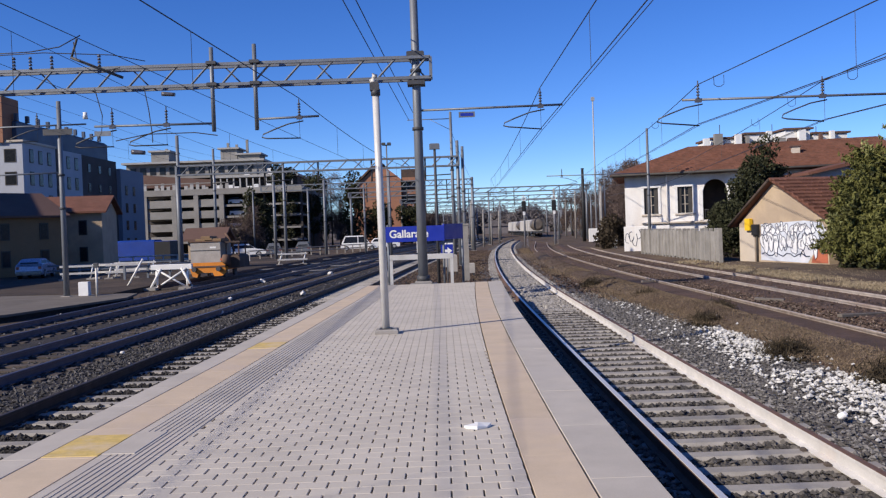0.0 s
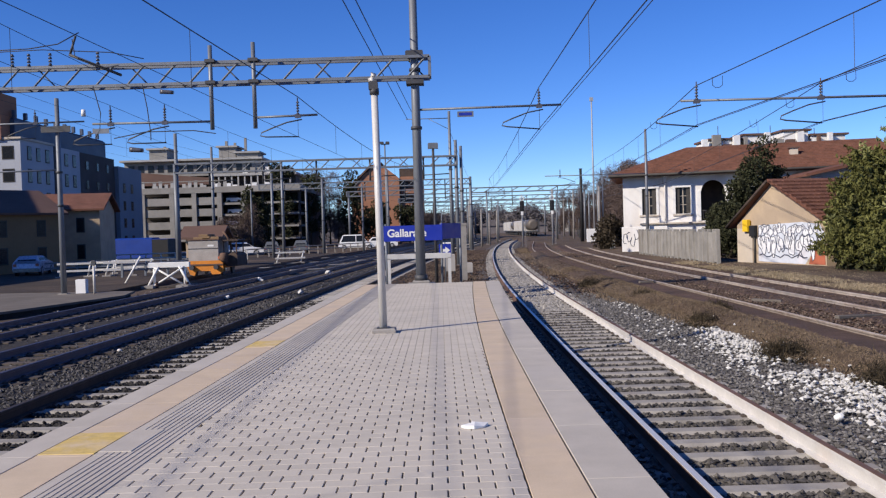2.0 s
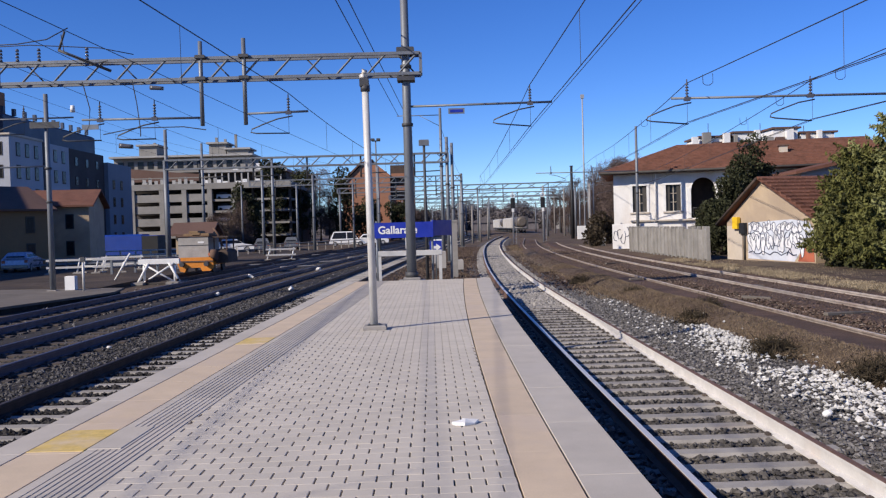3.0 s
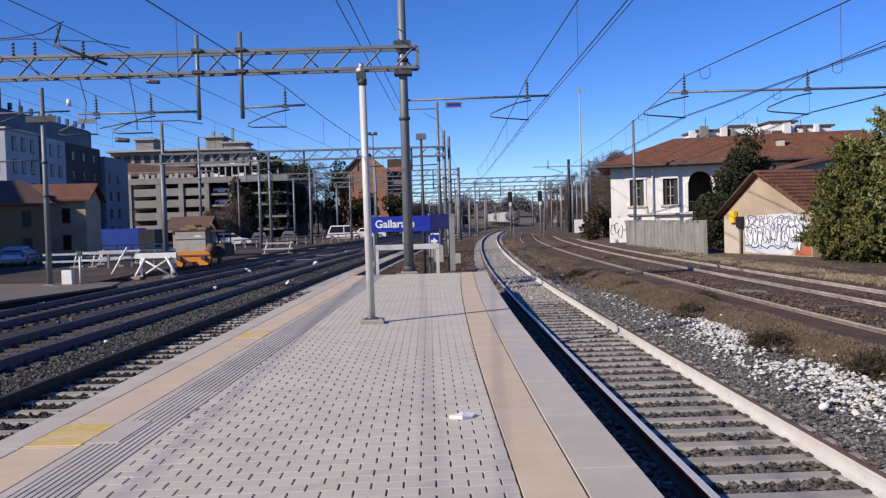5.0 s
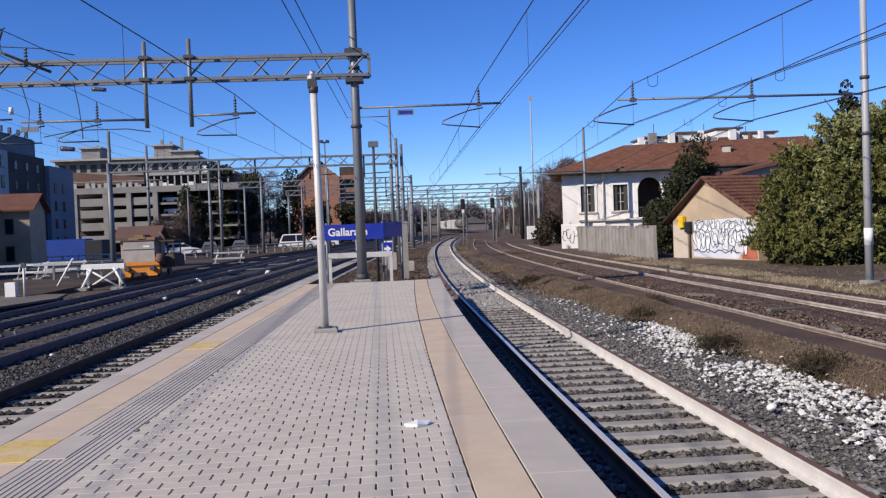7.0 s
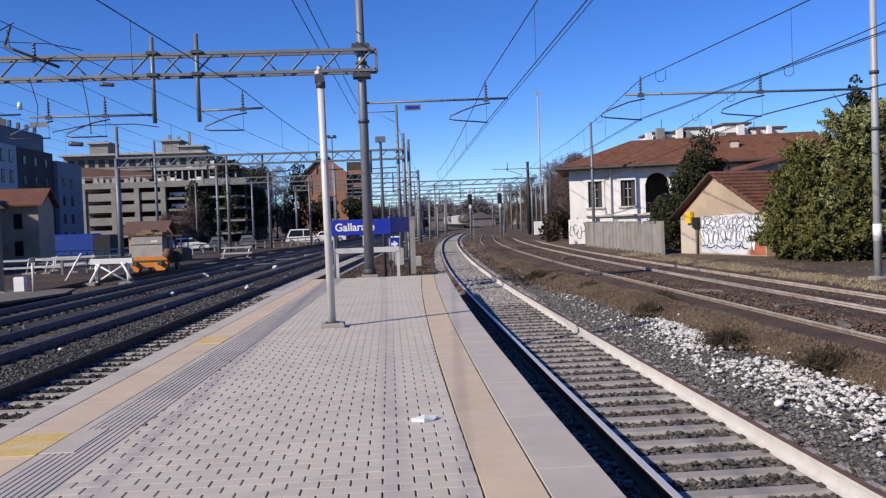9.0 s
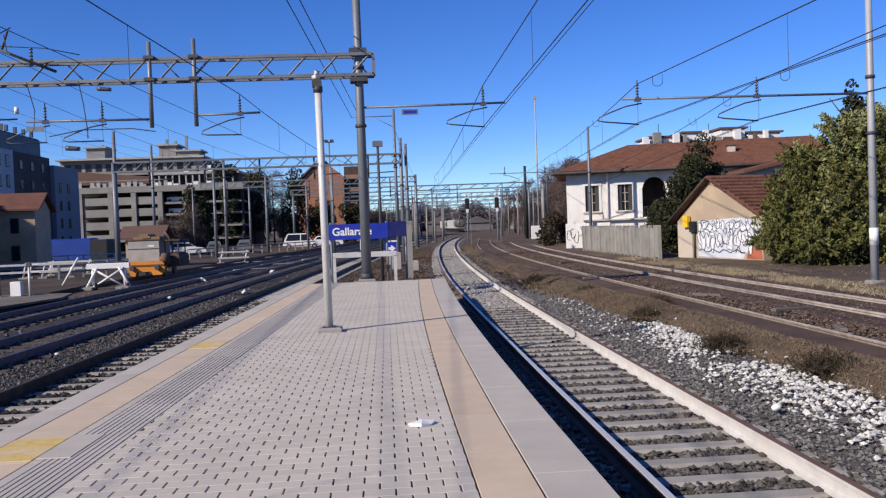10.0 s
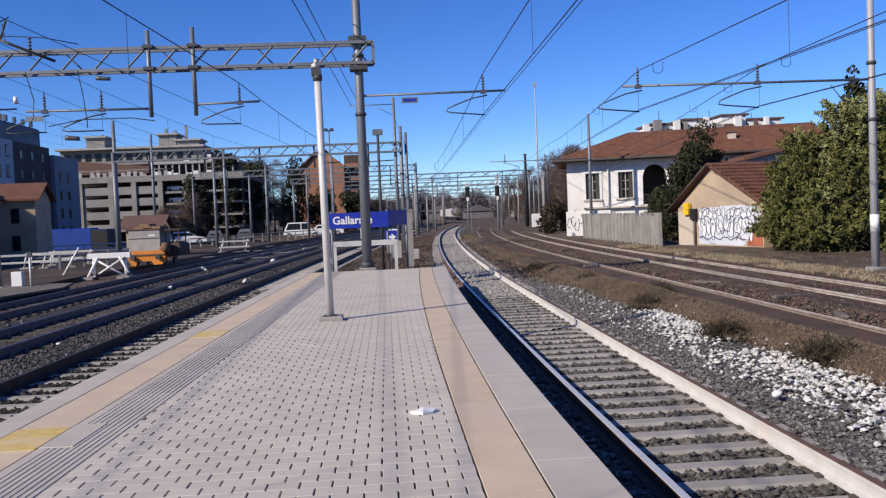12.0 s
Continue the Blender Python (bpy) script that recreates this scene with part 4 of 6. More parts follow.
SY = 29.0
sign = thing("station_sign", "blue station name sign of two angled panels on posts, white lettering", "sign", pose(0, SY, 0))
fw = 1.97
front = part("front_panel", box(0, fw, 0, 0.06, 0, 0.52, ch=0.0), M["sign_blue"], sign, m=pose(-1.93, 0, 1.27, 0, 0, -2.5))
part("side_panel", box(0, 1.6, 0, 0.06, 0, 0.52), M["sign_blue"], sign, m=pose(0.045, -0.07, 1.31, 0, 0, 66))
let = text_mesh("Gallarate", 0.36, 0.004, M["white"])
part("lettering", let, None, front, "white letters reading Gallarate", m=pose(0.12, -0.006, 0.15, 90, 0, 0))
for x, y in ((-1.86, 0.1), (0.0, 0.1), (0.66, 1.4)):
    part("post", bar((x, y, -0.8), (x, y, 1.85), 0.04, 10), M["steel"], sign)
rail_b = thing("barrier_rail", "low whitish metal barrier at the platform's end", "barrier", pose(0, 28.6, 0))
part("top_rail", box(-1.8, 0.3, -0.04, 0.04, 0.68, 0.85, ch=0.01), M["pale_pole"], rail_b)
for x in (-1.75, 0.25):
    part("leg", box(x - 0.05, x + 0.05, -0.04, 0.04, -0.8, 0.7), M["pale_pole"], rail_b)

fl = thing("floodlight_post", "dark slim post with a square floodlight on top", "lamp post", pose(-0.24, 37.2, -0.8))
part("shaft", bar((0, 0, 0), (0, 0, 5.9), 0.07, 10, 0.055), M["steel_dark"], fl)
part("floodlight", box(-0.22, 0.22, -0.1, 0.12, 5.9, 6.15, ch=0.04), M["steel"], fl)
cp = thing("concrete_post", "pale square concrete post beside the track", "post", pose(1.0, 39.6, -0.8))
part("shaft", box(-0.15, 0.15, -0.12, 0.12, 0, 2.6, ch=0.02), M["concrete"], cp)
part("cap", box(-0.17, 0.17, -0.14, 0.14, 2.6, 2.68, ch=0.02), M["concrete"], cp)
ds = thing("direction_sign", "small blue sign with a white arrow on a post", "sign", pose(0.15, 38.6, -0.8))
part("post", bar((0, 0, 0), (0, 0, 1.85), 0.03, 8), M["steel"], ds)
pl = part("plate", box(-0.27, 0.27, -0.05, -0.02, 1.2, 1.78), M["sign_blue"], ds)
ar = bmesh.new()
prism(ar, [(-0.2, 1.43), (0.02, 1.43), (0.02, 1.33), (0.23, 1.49), (0.02, 1.65), (0.02, 1.55), (-0.2, 1.55)], -0.058, -0.052, "y")
part("arrow", ar, M["white"], pl)
for x, y, h in ((0.45, 46, 1.1), (0.2, 52, 0.9), (1.3, 44, 0.7)):
    c = thing("relay_box", "small grey trackside relay box on legs", "cabinet", pose(x, y, -0.8), "trackside boxes")
    part("body", box(-0.25, 0.25, -0.2, 0.2, 0.2, h, ch=0.04), M["grey_box"], c)
    for dx in (-0.2, 0.2):
        part("leg", box(dx - 0.03, dx + 0.03, -0.15, 0.15, -0.02, 0.22), M["steel_dark"], c)
for x, y, s, mm in ((-7.0, 26.6, 0.16, "white"), (4.47, 9.81, 0.065, "white"), (-5.6, 34, 0.14, "stone_white"), (-8.0, 32, 0.12, "stone_white"), (-6.7, 17.8, 0.06, "stone_white"), (-6.6, 50, 0.2, "stone_white"), (-9.3, 44, 0.2, "stone_white")):
    bm = bmesh.new()
    bmesh.ops.create_icosphere(bm, subdivisions=2, radius=s)
    for v in bm.verts:
        v.co *= 0.8 + 0.5 * noise.noise(v.co * 9 + Vector((x, y, 0)))
        v.co.z *= 0.75
    single("white_lump", bm, M[mm], "whitish lump of stone lying between the rails", "stone", pose(x, y, -0.66), "white lumps")

# ---------- yard across the tracks ----------
cab = thing("cabinet", "small white cabinet standing on the low platform", "cabinet", pose(-14.85, 35.6, -0.6))
part("body", box(-0.2, 0.2, -0.15, 0.15, 0.05, 0.62, ch=0.02), M["white"], cab)
part("plinth", box(-0.17, 0.17, -0.12, 0.12, 0, 0.06), M["concrete"], cab)
po = thing("post", "short grey post with a dark head on the low platform", "post", pose(-14.1, 35.0, -0.6))
part("shaft", bar((0, 0, 0), (0, 0, 1.25), 0.05, 8), M["pale_pole"], po)
part("head", box(-0.09, 0.09, -0.06, 0.06, 1.2, 1.4, ch=0.02), M["steel_dark"], po)

bs = thing("buffer_stop", "white painted steel buffer stop of crossed beams at the siding's end", "buffer stop", pose(-13.4, 42.5, -0.78))
part("crossbeam", box(-1.0, 1.0, -0.12, 0.12, 0.95, 1.2, ch=0.02), M["white"], bs)
for s in (-1, 1):
    part("upright", bar((s * 0.75, 0, 0), (s * 0.75, 0, 1.0), 0.07, 6), M["white"], bs)
    part("brace", bar((s * 1.05, -0.15, 0.0), (s * 0.5, -0.1, 1.0), 0.065, 6), M["white"], bs)
    part("cross_brace", bar((-s * 0.75, -0.1 - 0.02 * s, 0.05), (s * 0.75, -0.1 - 0.02 * s, 0.98), 0.05, 6), M["white"], bs)
    part("foot", box(s * 0.85 - 0.3, s * 0.85 + 0.3, -0.9, 0.9, -0.02, 0.1), M["concrete"], bs)
lv = thing("point_lever", "white leaning lever of a hand-set switch", "lever", pose(-15.6, 43.5, -0.78))
part("arm", bar((-0.4, 0, 0.1), (0.45, 0, 1.5), 0.05, 6), M["white"], lv)
part("base", box(-0.8, 0.3, -0.2, 0.2, -0.05, 0.14), M["grey_box"], lv)

for x, y, w, rz in ((-22.07, 52, 1.6, 8), (-20.71, 53, 1.2, -6), (-19.35, 52, 1.5, 10), (-20.03, 56, 2.2, 4), (-11.59, 66, 1.8, 10)):
    b = thing("barrier", "low whitish painted barrier of leaning posts and bars", "barrier", pose(x, y, -0.62, 0, 0, rz), "yard barriers")
    for k in (-0.5, 0.5):
        part("post", bar((k * w - 0.12, 0.1, 0), (k * w + 0.14, -0.05, 0.95), 0.05, 6), M["white"], b)
        part("foot", box(k * w - 0.3, k * w + 0.2, -0.12, 0.12, 0, 0.1, ch=0.02), M["concrete"], b)
    for z in (0.42, 0.85):
        part("bar", box(-0.5 * w - 0.2, 0.5 * w + 0.25, -0.09, -0.03, z - 0.06, z + 0.06), M["pale_pole"], b)
tm = thing("track_trolley", "orange rusty rail trolley with a grey box on the siding", "rail vehicle", pose(-12.9, 49.0, -0.55))
part("chassis", box(-0.95, 0.95, -1.6, 1.7, 0.42, 0.6, ch=0.03), M["orange"], tm)
ap_ = bmesh.new()
prism(ap_, [(-1.05, 0.72), (-0.85, 0.12), (-0.6, 0.05), (-0.5, 0.3), (0.25, 0.3), (0.35, 0.1), (0.8, 0.12), (0.98, 0.3), (0.95, 0.72), (0.8, 0.86), (-0.9, 0.86)], -1.86, -1.72, "y")
part("front_apron", ap_, M["orange"], tm)
part("front_rib", box(-1.0, 0.95, -1.9, -1.862, 0.6, 0.68), M["rust"], tm)
for x in (-0.7, 0.62):
    part("buffer", bar((x, -2.1, 0.5), (x, -1.86, 0.5), 0.13, 12), M["steel_dark"], tm)
gb = part("box_body", box(-1.02, 0.62, -1.45, 0.9, 0.62, 1.98, ch=0.05), M["grey_box"], tm)
part("panel_seam", box(-1.035, 0.635, -1.47, -1.452, 1.5, 1.54), M["steel_dark"], gb)
part("notice", box(0.05, 0.38, -1.465, -1.452, 1.62, 1.72), M["white"], gb)
part("lid", box(-1.08, 0.68, -1.5, 0.95, 1.98, 2.04), M["rust"], gb)
for x, z, l in ((-0.8, 2.1, 0.5), (-0.3, 2.14, 0.4), (0.15, 2.1, 0.45), (-0.5, 2.24, 0.5)):
    part("stacked_timber", box(x, x + l, -1.2, 0.3, z - 0.06, z + 0.06, ch=0.02), M["tan_house"], tm)
part("engine_hood", box(0.78, 1.6, -1.2, 1.2, 0.5, 1.25, ch=0.16), M["wood_dark"], tm)
cf = part("cab_frame", bar((0.85, -1.1, 1.2), (0.85, -1.1, 1.95), 0.04, 5), M["rust"], tm)
for x, y in ((1.55, -1.1), (0.85, 0.5), (1.55, 0.5)):
    part("cab_post", bar((x, y, 1.2), (x, y, 1.9), 0.04, 5), M["rust"], cf)
part("cab_roof", box(0.75, 1.65, -1.2, 0.6, 1.9, 1.97, ch=0.02), M["wood_dark"], cf)
part("jib", tube(bmesh.new(), [(1.2, -0.6, 1.4), (0.95, -0.6, 2.1), (0.7, -0.6, 2.45)], 0.06, 6), M["rust"], tm)
part("cable_drum", bar((0.75, -1.45, 0.95), (1.1, -1.45, 0.95), 0.32, 14), M["rust"], tm)
part("red_lamp", bar((0.72, -1.62, 1.0), (0.72, -1.5, 1.0), 0.09, 10), M["red_paint"], tm)
for y in (-1.1, 1.1):
    for x in (-0.752, 0.752):
        part("wheel", bar((x - 0.06, y, 0.34), (x + 0.06, y, 0.34), 0.34, 16), M["steel_dark"], tm)


def hut(x, y, w, d, h, ridge, wall, label, along="x", wins=2, rz=0.0, rm="roof"):
    """A small gabled house with eaves, door and windows."""
    t = thing("house", label, "house", pose(x, y, -0.6, 0, 0, rz), "small houses")
    part("wall", box(0, w, 0, d, 0, h), wall, t)
    r = bmesh.new()
    o = 0.45
    if along == "x":
        prism(r, [(-o, h - 0.15), (d / 2, ridge), (d + o, h - 0.15), (d + o, h), (d / 2, ridge + 0.15), (-o, h)], -o, w + o, "x")
        g = [(0, h), (d, h), (d / 2, ridge)]
        for a in (0.0, w - 0.2):
            part("gable", prism(bmesh.new(), g, a, a + 0.2, "x"), wall, t)
    else:
        prism(r, [(-o, h - 0.15), (w / 2, ridge), (w + o, h - 0.15), (w + o, h), (w / 2, ridge + 0.15), (-o, h)], -o, d + o, "y")
        g = [(0, h), (w, h), (w / 2, ridge)]
        for a in (0.0, d - 0.2):
            part("gable", prism(bmesh.new(), g, a, a + 0.2, "y"), wall, t)
    part("roof", r, M[rm], t)
    for k in range(wins):
        wx = w * (k + 0.5) / wins
        for wz in ([h * 0.15, h * 0.6] if h > 4 else [h * 0.42]):
            f = part("window", box(wx - 0.32, wx + 0.32, -0.05, 0.02, wz, wz + 1.2), M["shutter"], t)
            part("pane", box(wx - 0.25, wx + 0.25, -0.06, -0.052, wz + 0.08, wz + 1.12), M["glass_dark"], f)
    return t


hut(-35.1, 55.3, 11.0, 8.0, 4.3, 6.0, M["tan_house"], "low tan house with a brown tiled roof, in shade", "x", 4, rm="brown_roof", rz=50)
hut(-33.3, 68.8, 5.9, 6.0, 4.75, 6.0, M["plaster_tan"], "yellowish house with an orange tiled roof", "x", 2, rz=10)
hut(-18.9, 64.0, 2.4, 2.4, 2.2, 2.9, M["plaster_tan"], "small tan hut with a shallow brown roof behind the siding", "x", 1, rm="brown_roof")
# Out of view: added only to shade the yard and the tan house.
sb = thing("unseen_shade_building", "tall plain unseen building, added to throw shade on the yard", "building", pose(0, 0, -0.6))
part("wall", box(-60, -44, 24, 60, 0, 14.6), M["plaster_pale"], sb)
part("roof", prism(bmesh.new(), [(-61, 14.6), (-43.2, 14.6), (-52, 16.4)], 23.2, 60.8, "y"), M["roof"], sb)
bc = thing("container", "long bright blue covered container", "container", pose(-33.7, 85, -0.6))
part("body", box(0, 6.8, 0, 2.4, 0.15, 2.15, ch=0.03), M["blue_tarp"], bc)
part("tarpaulin", prism(bmesh.new(), [(-0.06, 0.3), (-0.06, 2.16), (0.3, 2.3), (2.1, 2.3), (2.46, 2.16), (2.46, 0.3)], -0.05, 5.28, "x"), M["blue_tarp"], bc)
part("dark_end", box(5.3, 6.84, -0.06, 2.44, 0.12, 2.1), M["black"], bc)
part("skid", box(0, 6.8, 0.1, 2.3, -0.05, 0.15), M["black"], bc)


def rail_fence(x0, y0, x1, y1, n, h, material, label):
    t = thing("railing", label, "fence", pose(0, 0, -0.6))
    a, b = Vector((x0, y0, 0)), Vector((x1, y1, 0))
    for k in range(n + 1):
        p = a.lerp(b, k / n)
        part("post", box(p.x - 0.06, p.x + 0.06, p.y - 0.06, p.y + 0.06, -0.1, h), material, t)
    for z in (h * 0.5, h - 0.06):
        part("rail", bar(a + Vector((0, 0, z)), b + Vector((0, 0, z)), 0.06, 5), material, t)


rail_fence(-27.0, 58, -16.5, 60, 9, 0.8, M["steel"], "grey low railing along the yard")
rail_fence(-30.0, 76, -18.0, 80, 10, 0.9, M["pale_pole"], "pale painted railing before the blue container")
rail_fence(-18.5, 50, -14.5, 58, 5, 0.8, M["steel"], "low grey metal railing behind the buffer stop")
rail_fence(-19, 84, -9, 112, 14, 0.9, M["concrete"], "low concrete kerb railing along the car park")
for x, y, l in ((-7.5, 62, 3.0), (-5.6, 70, 2.6), (-8.6, 55, 2.2), (-11.8, 68, 4.5), (-9.5, 80, 3.5), (-12.5, 60, 3.0)):
    c = thing("cable_trough", "pale concrete cable trough lying between the tracks", "cable trough", pose(x, y, -0.8, 0, 0, 22), "cable troughs")
    part("trough", box(-l / 2, l / 2, -0.2, 0.2, 0, 0.12, ch=0.02), M["concrete"], c)
    part("lid", box(-l / 2 + 0.03, l / 2 - 0.03, -0.22, 0.22, 0.12, 0.17, ch=0.02), M["concrete"], c)


def car(x, y, rz, material, label, tall=0.0, l=4.1):
    """A parked car: rounded body with wheel arches, tapering cabin, windows, lamps, bumpers and wheels."""
    t = thing("car", label, "car", pose(x, y, -0.6, 0, 0, rz), "parked cars")
    h = 1.45 + tall
    b = bmesh.new()
    prof = [(-l / 2, 0.42), (-l / 2 + 0.05, 0.78), (-l / 2 + 0.3, 0.93), (l / 2 - 1.15, 0.93), (l / 2 - 0.35, 0.82), (l / 2 - 0.04, 0.66), (l / 2, 0.4), (l / 2 - 0.1, 0.24)]
    for wx in (l / 2 - 0.8, -l / 2 + 0.75):
        prof += [(wx + 0.37 * math.cos(a), 0.26 + 0.35 * math.sin(a)) for a in (0.0, 0.8, 1.57, 2.34, 3.14)]
    prof.append((-l / 2 + 0.12, 0.24))
    prism(b, prof, -0.82, 0.82, "y")
    part("body", b, material, t)
    c = bmesh.new()
    lo = [(l / 2 - 1.05, 0.92), (-l / 2 + 0.12, 0.92)]
    hi = [(l / 2 - 1.75, h), (-l / 2 + 0.62, h)]
    ring0 = [c.verts.new(p) for p in ((lo[0][0], -0.76, 0.92), (lo[0][0], 0.76, 0.92), (lo[1][0], 0.76, 0.92), (lo[1][0], -0.76, 0.92))]
    ring1 = [c.verts.new(p) for p in ((hi[0][0] - 0.06, -0.6, h - 0.07), (hi[0][0] - 0.06, 0.6, h - 0.07), (hi[1][0] - 0.06, 0.6, h - 0.07), (hi[1][0] - 0.06, -0.6, h - 0.07))]
    ring2 = [c.verts.new((v.co.x * 0.92, v.co.y * 0.86, h)) for v in ring1]
    for p, q in ((ring0, ring1), (ring1, ring2)):
        for i in range(4):
            c.faces.new((p[i], p[(i + 1) % 4], q[(i + 1) % 4], q[i]))
    c.faces.new(ring0[::-1])
    c.faces.new(ring2)
    part("cabin", c, material, t)
    top_, low_ = h - 0.12, 0.98
    for sd in (-1, 1):
        def at(px, pz):
            return (px, sd * (0.765 - 0.16 * (pz - 0.92) / (h - 0.99)), pz)
        for x0, x1, x2, x3 in ((l / 2 - 1.2, -0.1, -0.1, l / 2 - 1.72), (-0.2, -l / 2 + 0.35, -l / 2 + 0.68, -0.2)):
            g = bmesh.new()
            out = [g.verts.new(at(px, pz)) for px, pz in ((x0, low_), (x1, low_), (x2, top_), (x3, top_))]
            inn = [g.verts.new((v.co.x, v.co.y - sd * 0.03, v.co.z)) for v in out]
            g.faces.new(out)
            g.faces.new(inn[::-1])
            for i in range(4):
                g.faces.new((out[i], out[(i + 1) % 4], inn[(i + 1) % 4], inn[i]))
            part("side_window", g, M["glass_dark"], t)
        for wx in (-l / 2 + 0.75, l / 2 - 0.8):
            w = part("wheel", bar((wx, sd * 0.64, 0.31), (wx, sd * 0.83, 0.31), 0.31, 16), M["black"], t)
            part("rim", bar((wx, sd * 0.83, 0.31), (wx, sd * 0.84, 0.31), 0.19, 12), M["steel_pale"], w)
        part("headlight", box(l / 2 - 0.2, l / 2 - 0.01, sd * 0.62 - 0.14, sd * 0.62 + 0.14, 0.6, 0.72, ch=0.02), M["white"], t)
        part("tail_light", box(-l / 2 - 0.005, -l / 2 + 0.1, sd * 0.68 - 0.1, sd * 0.68 + 0.1, 0.62, 0.8, ch=0.02), M["red_paint"], t)
    for xa, xb, xc, xd in ((l / 2 - 1.12, l / 2 - 1.7, l / 2 - 1.66, l / 2 - 1.08), (-l / 2 + 0.2, -l / 2 + 0.58, -l / 2 + 0.54, -l / 2 + 0.16)):
        part("windscreen", prism(bmesh.new(), [(xa, 0.98), (xb, top_), (xc, top_), (xd, 0.98)], -0.55, 0.55, "y"), M["glass_dark"], t)
    for bx0, bx1 in ((l / 2 - 0.08, l / 2 + 0.06), (-l / 2 - 0.06, -l / 2 + 0.08)):
        part("bumper", box(bx0, bx1, -0.78, 0.78, 0.3, 0.5, ch=0.03), M["car_grey"], t)
    return t


car(-27.6, 58.5, 102, M["car_blue"], "pale blue parked car beside the tan house", -0.15)
car(-10.9, 112, 5, M["car_white"], "white parked van beyond the tracks", 0.45, 4.8)
car(-8.0, 118, 5, M["car_white"], "white parked car beyond the tracks")
car(-21.8, 96, 10, M["car_white"], "white parked car in the yard")
car(-19.0, 97, 100, M["car_grey"], "dark grey parked car in the yard")
car(-16.8, 104, 95, M["car_grey"], "dark parked car in the yard")
car(-24.0, 104, 95, M["car_grey"], "dark parked car at the yard's edge")


# ---------- town behind the yard ----------
def window_grid(t, face, at, us, zs, w, h, material=None, frame_m=None):
    """Windows on a wall: face 'y' looks to -y at y = at, face 'x' looks to +x at x = at."""
    for u in us:
        for z in zs:
            if face == "y":
                f = part("window", box(u - w / 2, u + w / 2, at - 0.06, at + 0.02, z, z + h), frame_m or M["shutter"], t)
                part("pane", box(u - w * 0.42, u + w * 0.42, at - 0.09, at - 0.065, z + 0.1, z + h - 0.1), material or M["glass_dark"], f)
            else:
                f = part("window", box(at - 0.02, at + 0.06, u - w / 2, u + w / 2, z, z + h), frame_m or M["shutter"], t)
                part("pane", box(at + 0.065, at + 0.09, u - w * 0.42, u + w * 0.42, z + 0.1, z + h - 0.1), material or M["glass_dark"], f)


ap = thing("apartment_building", "long bluish white and dark brown apartment block", "building", pose(0, 0, -0.045))
ap.scale = (0.75, 0.75, 0.75)
part("pale_wing", box(-78, -53, 110, 128, -1, 15.3), M["block_pale"], ap)
part("dark_wing", box(-78, -53.2, 128, 142, -1, 15.3), M["block_dark"], ap)
part("roof_edge", box(-78.2, -54.6, 112, 142.2, 15.3, 18.4, ch=0.3), M["block_roof"], ap)
part("end_wing", box(-66, -52.6, 142.2, 153, -1, 14.2), M["block_mid"], ap, "slate blue plaster")
part("penthouse", box(-78, -55.2, 109.6, 114, 15.3, 21.2), M["brick"], ap)
window_grid(ap, "y", 110, (-63.5, -60.2, -57.0, -54.6), [1.2 + 2.9 * k for k in range(5)], 1.5, 1.7)
part("dark_bay", box(-53.1, -52.92, 119.4, 121.6, -1, 15.3), M["block_dark"], ap)
part("parapet_cap", box(-78.1, -52.8, 109.8, 119.3, 15.3, 15.6), M["plaster_pale"], ap)
window_grid(ap, "x", -53, (112.3, 114.8, 117.4, 123.3, 126), [1.2 + 2.9 * k for k in range(5)], 1.1, 1.8)
window_grid(ap, "x", -53.2, (131, 135, 139), [1.2 + 2.9 * k for k in range(5)], 1.0, 1.4)
window_grid(ap, "x", -52.6, (144.5, 148), [1.2 + 2.9 * k for k in range(4)], 1.0, 1.6)
for y in range(112, 142, 3):
    part("roof_post", box(-54.9, -54.5, y, y + 0.5, 18.4, 19.3), M["block_roof"], ap)

ga = thing("parking_garage", "open multi-storey concrete parking garage, shade of its decks painted dark", "building", pose(0, 0, -0.6))
# Dark block stands for the shaded depth behind the open decks.
part("core", box(-50.6, -23, 150, 165, 0, 9.2), M["garage_shade"], ga)
DECKS = (1.5, 3.53, 5.54, 7.37)
for z in DECKS:
    part("deck_parapet", box(-48.2, -35.3, 140, 140.35, z, z + 1.2, ch=0.03), M["garage"], ga)
    part("deck", box(-50.6, -23.0, 140.4, 151, z - 0.05, z + 0.25), M["garage"], ga)
    part("deck_edge", box(-50.7, -48.6, 140.05, 140.35, z + 0.1, z + 0.35), M["garage"], ga)
    part("deck_edge", box(-35.0, -31.9, 140.05, 140.35, z - 0.1, z + 0.25), M["garage"], ga)
    part("deck_edge", box(-31.3, -22.6, 141.5, 141.8, z + 0.3, z + 0.5), M["garage_shade"], ga)
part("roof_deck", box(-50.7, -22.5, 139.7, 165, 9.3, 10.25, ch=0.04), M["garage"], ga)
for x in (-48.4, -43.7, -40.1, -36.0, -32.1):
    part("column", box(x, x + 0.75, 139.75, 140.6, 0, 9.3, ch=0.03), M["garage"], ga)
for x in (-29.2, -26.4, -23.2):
    part("column", box(x, x + 0.4, 141.3, 141.7, 0, 9.3), M["garage_shade"], ga)
for k in range(17):
    x = -50.2 + 0.95 * k
    if k % 5 != 3:
        part("roof_railing", box(x, x + 0.55, 140.2, 140.3, 10.25, 10.85 + 0.25 * (k % 3)), M["facade_grey"], ga)
part("roof_rail", box(-50.6, -34.8, 140.1, 140.22, 11.15, 11.3), M["garage"], ga)
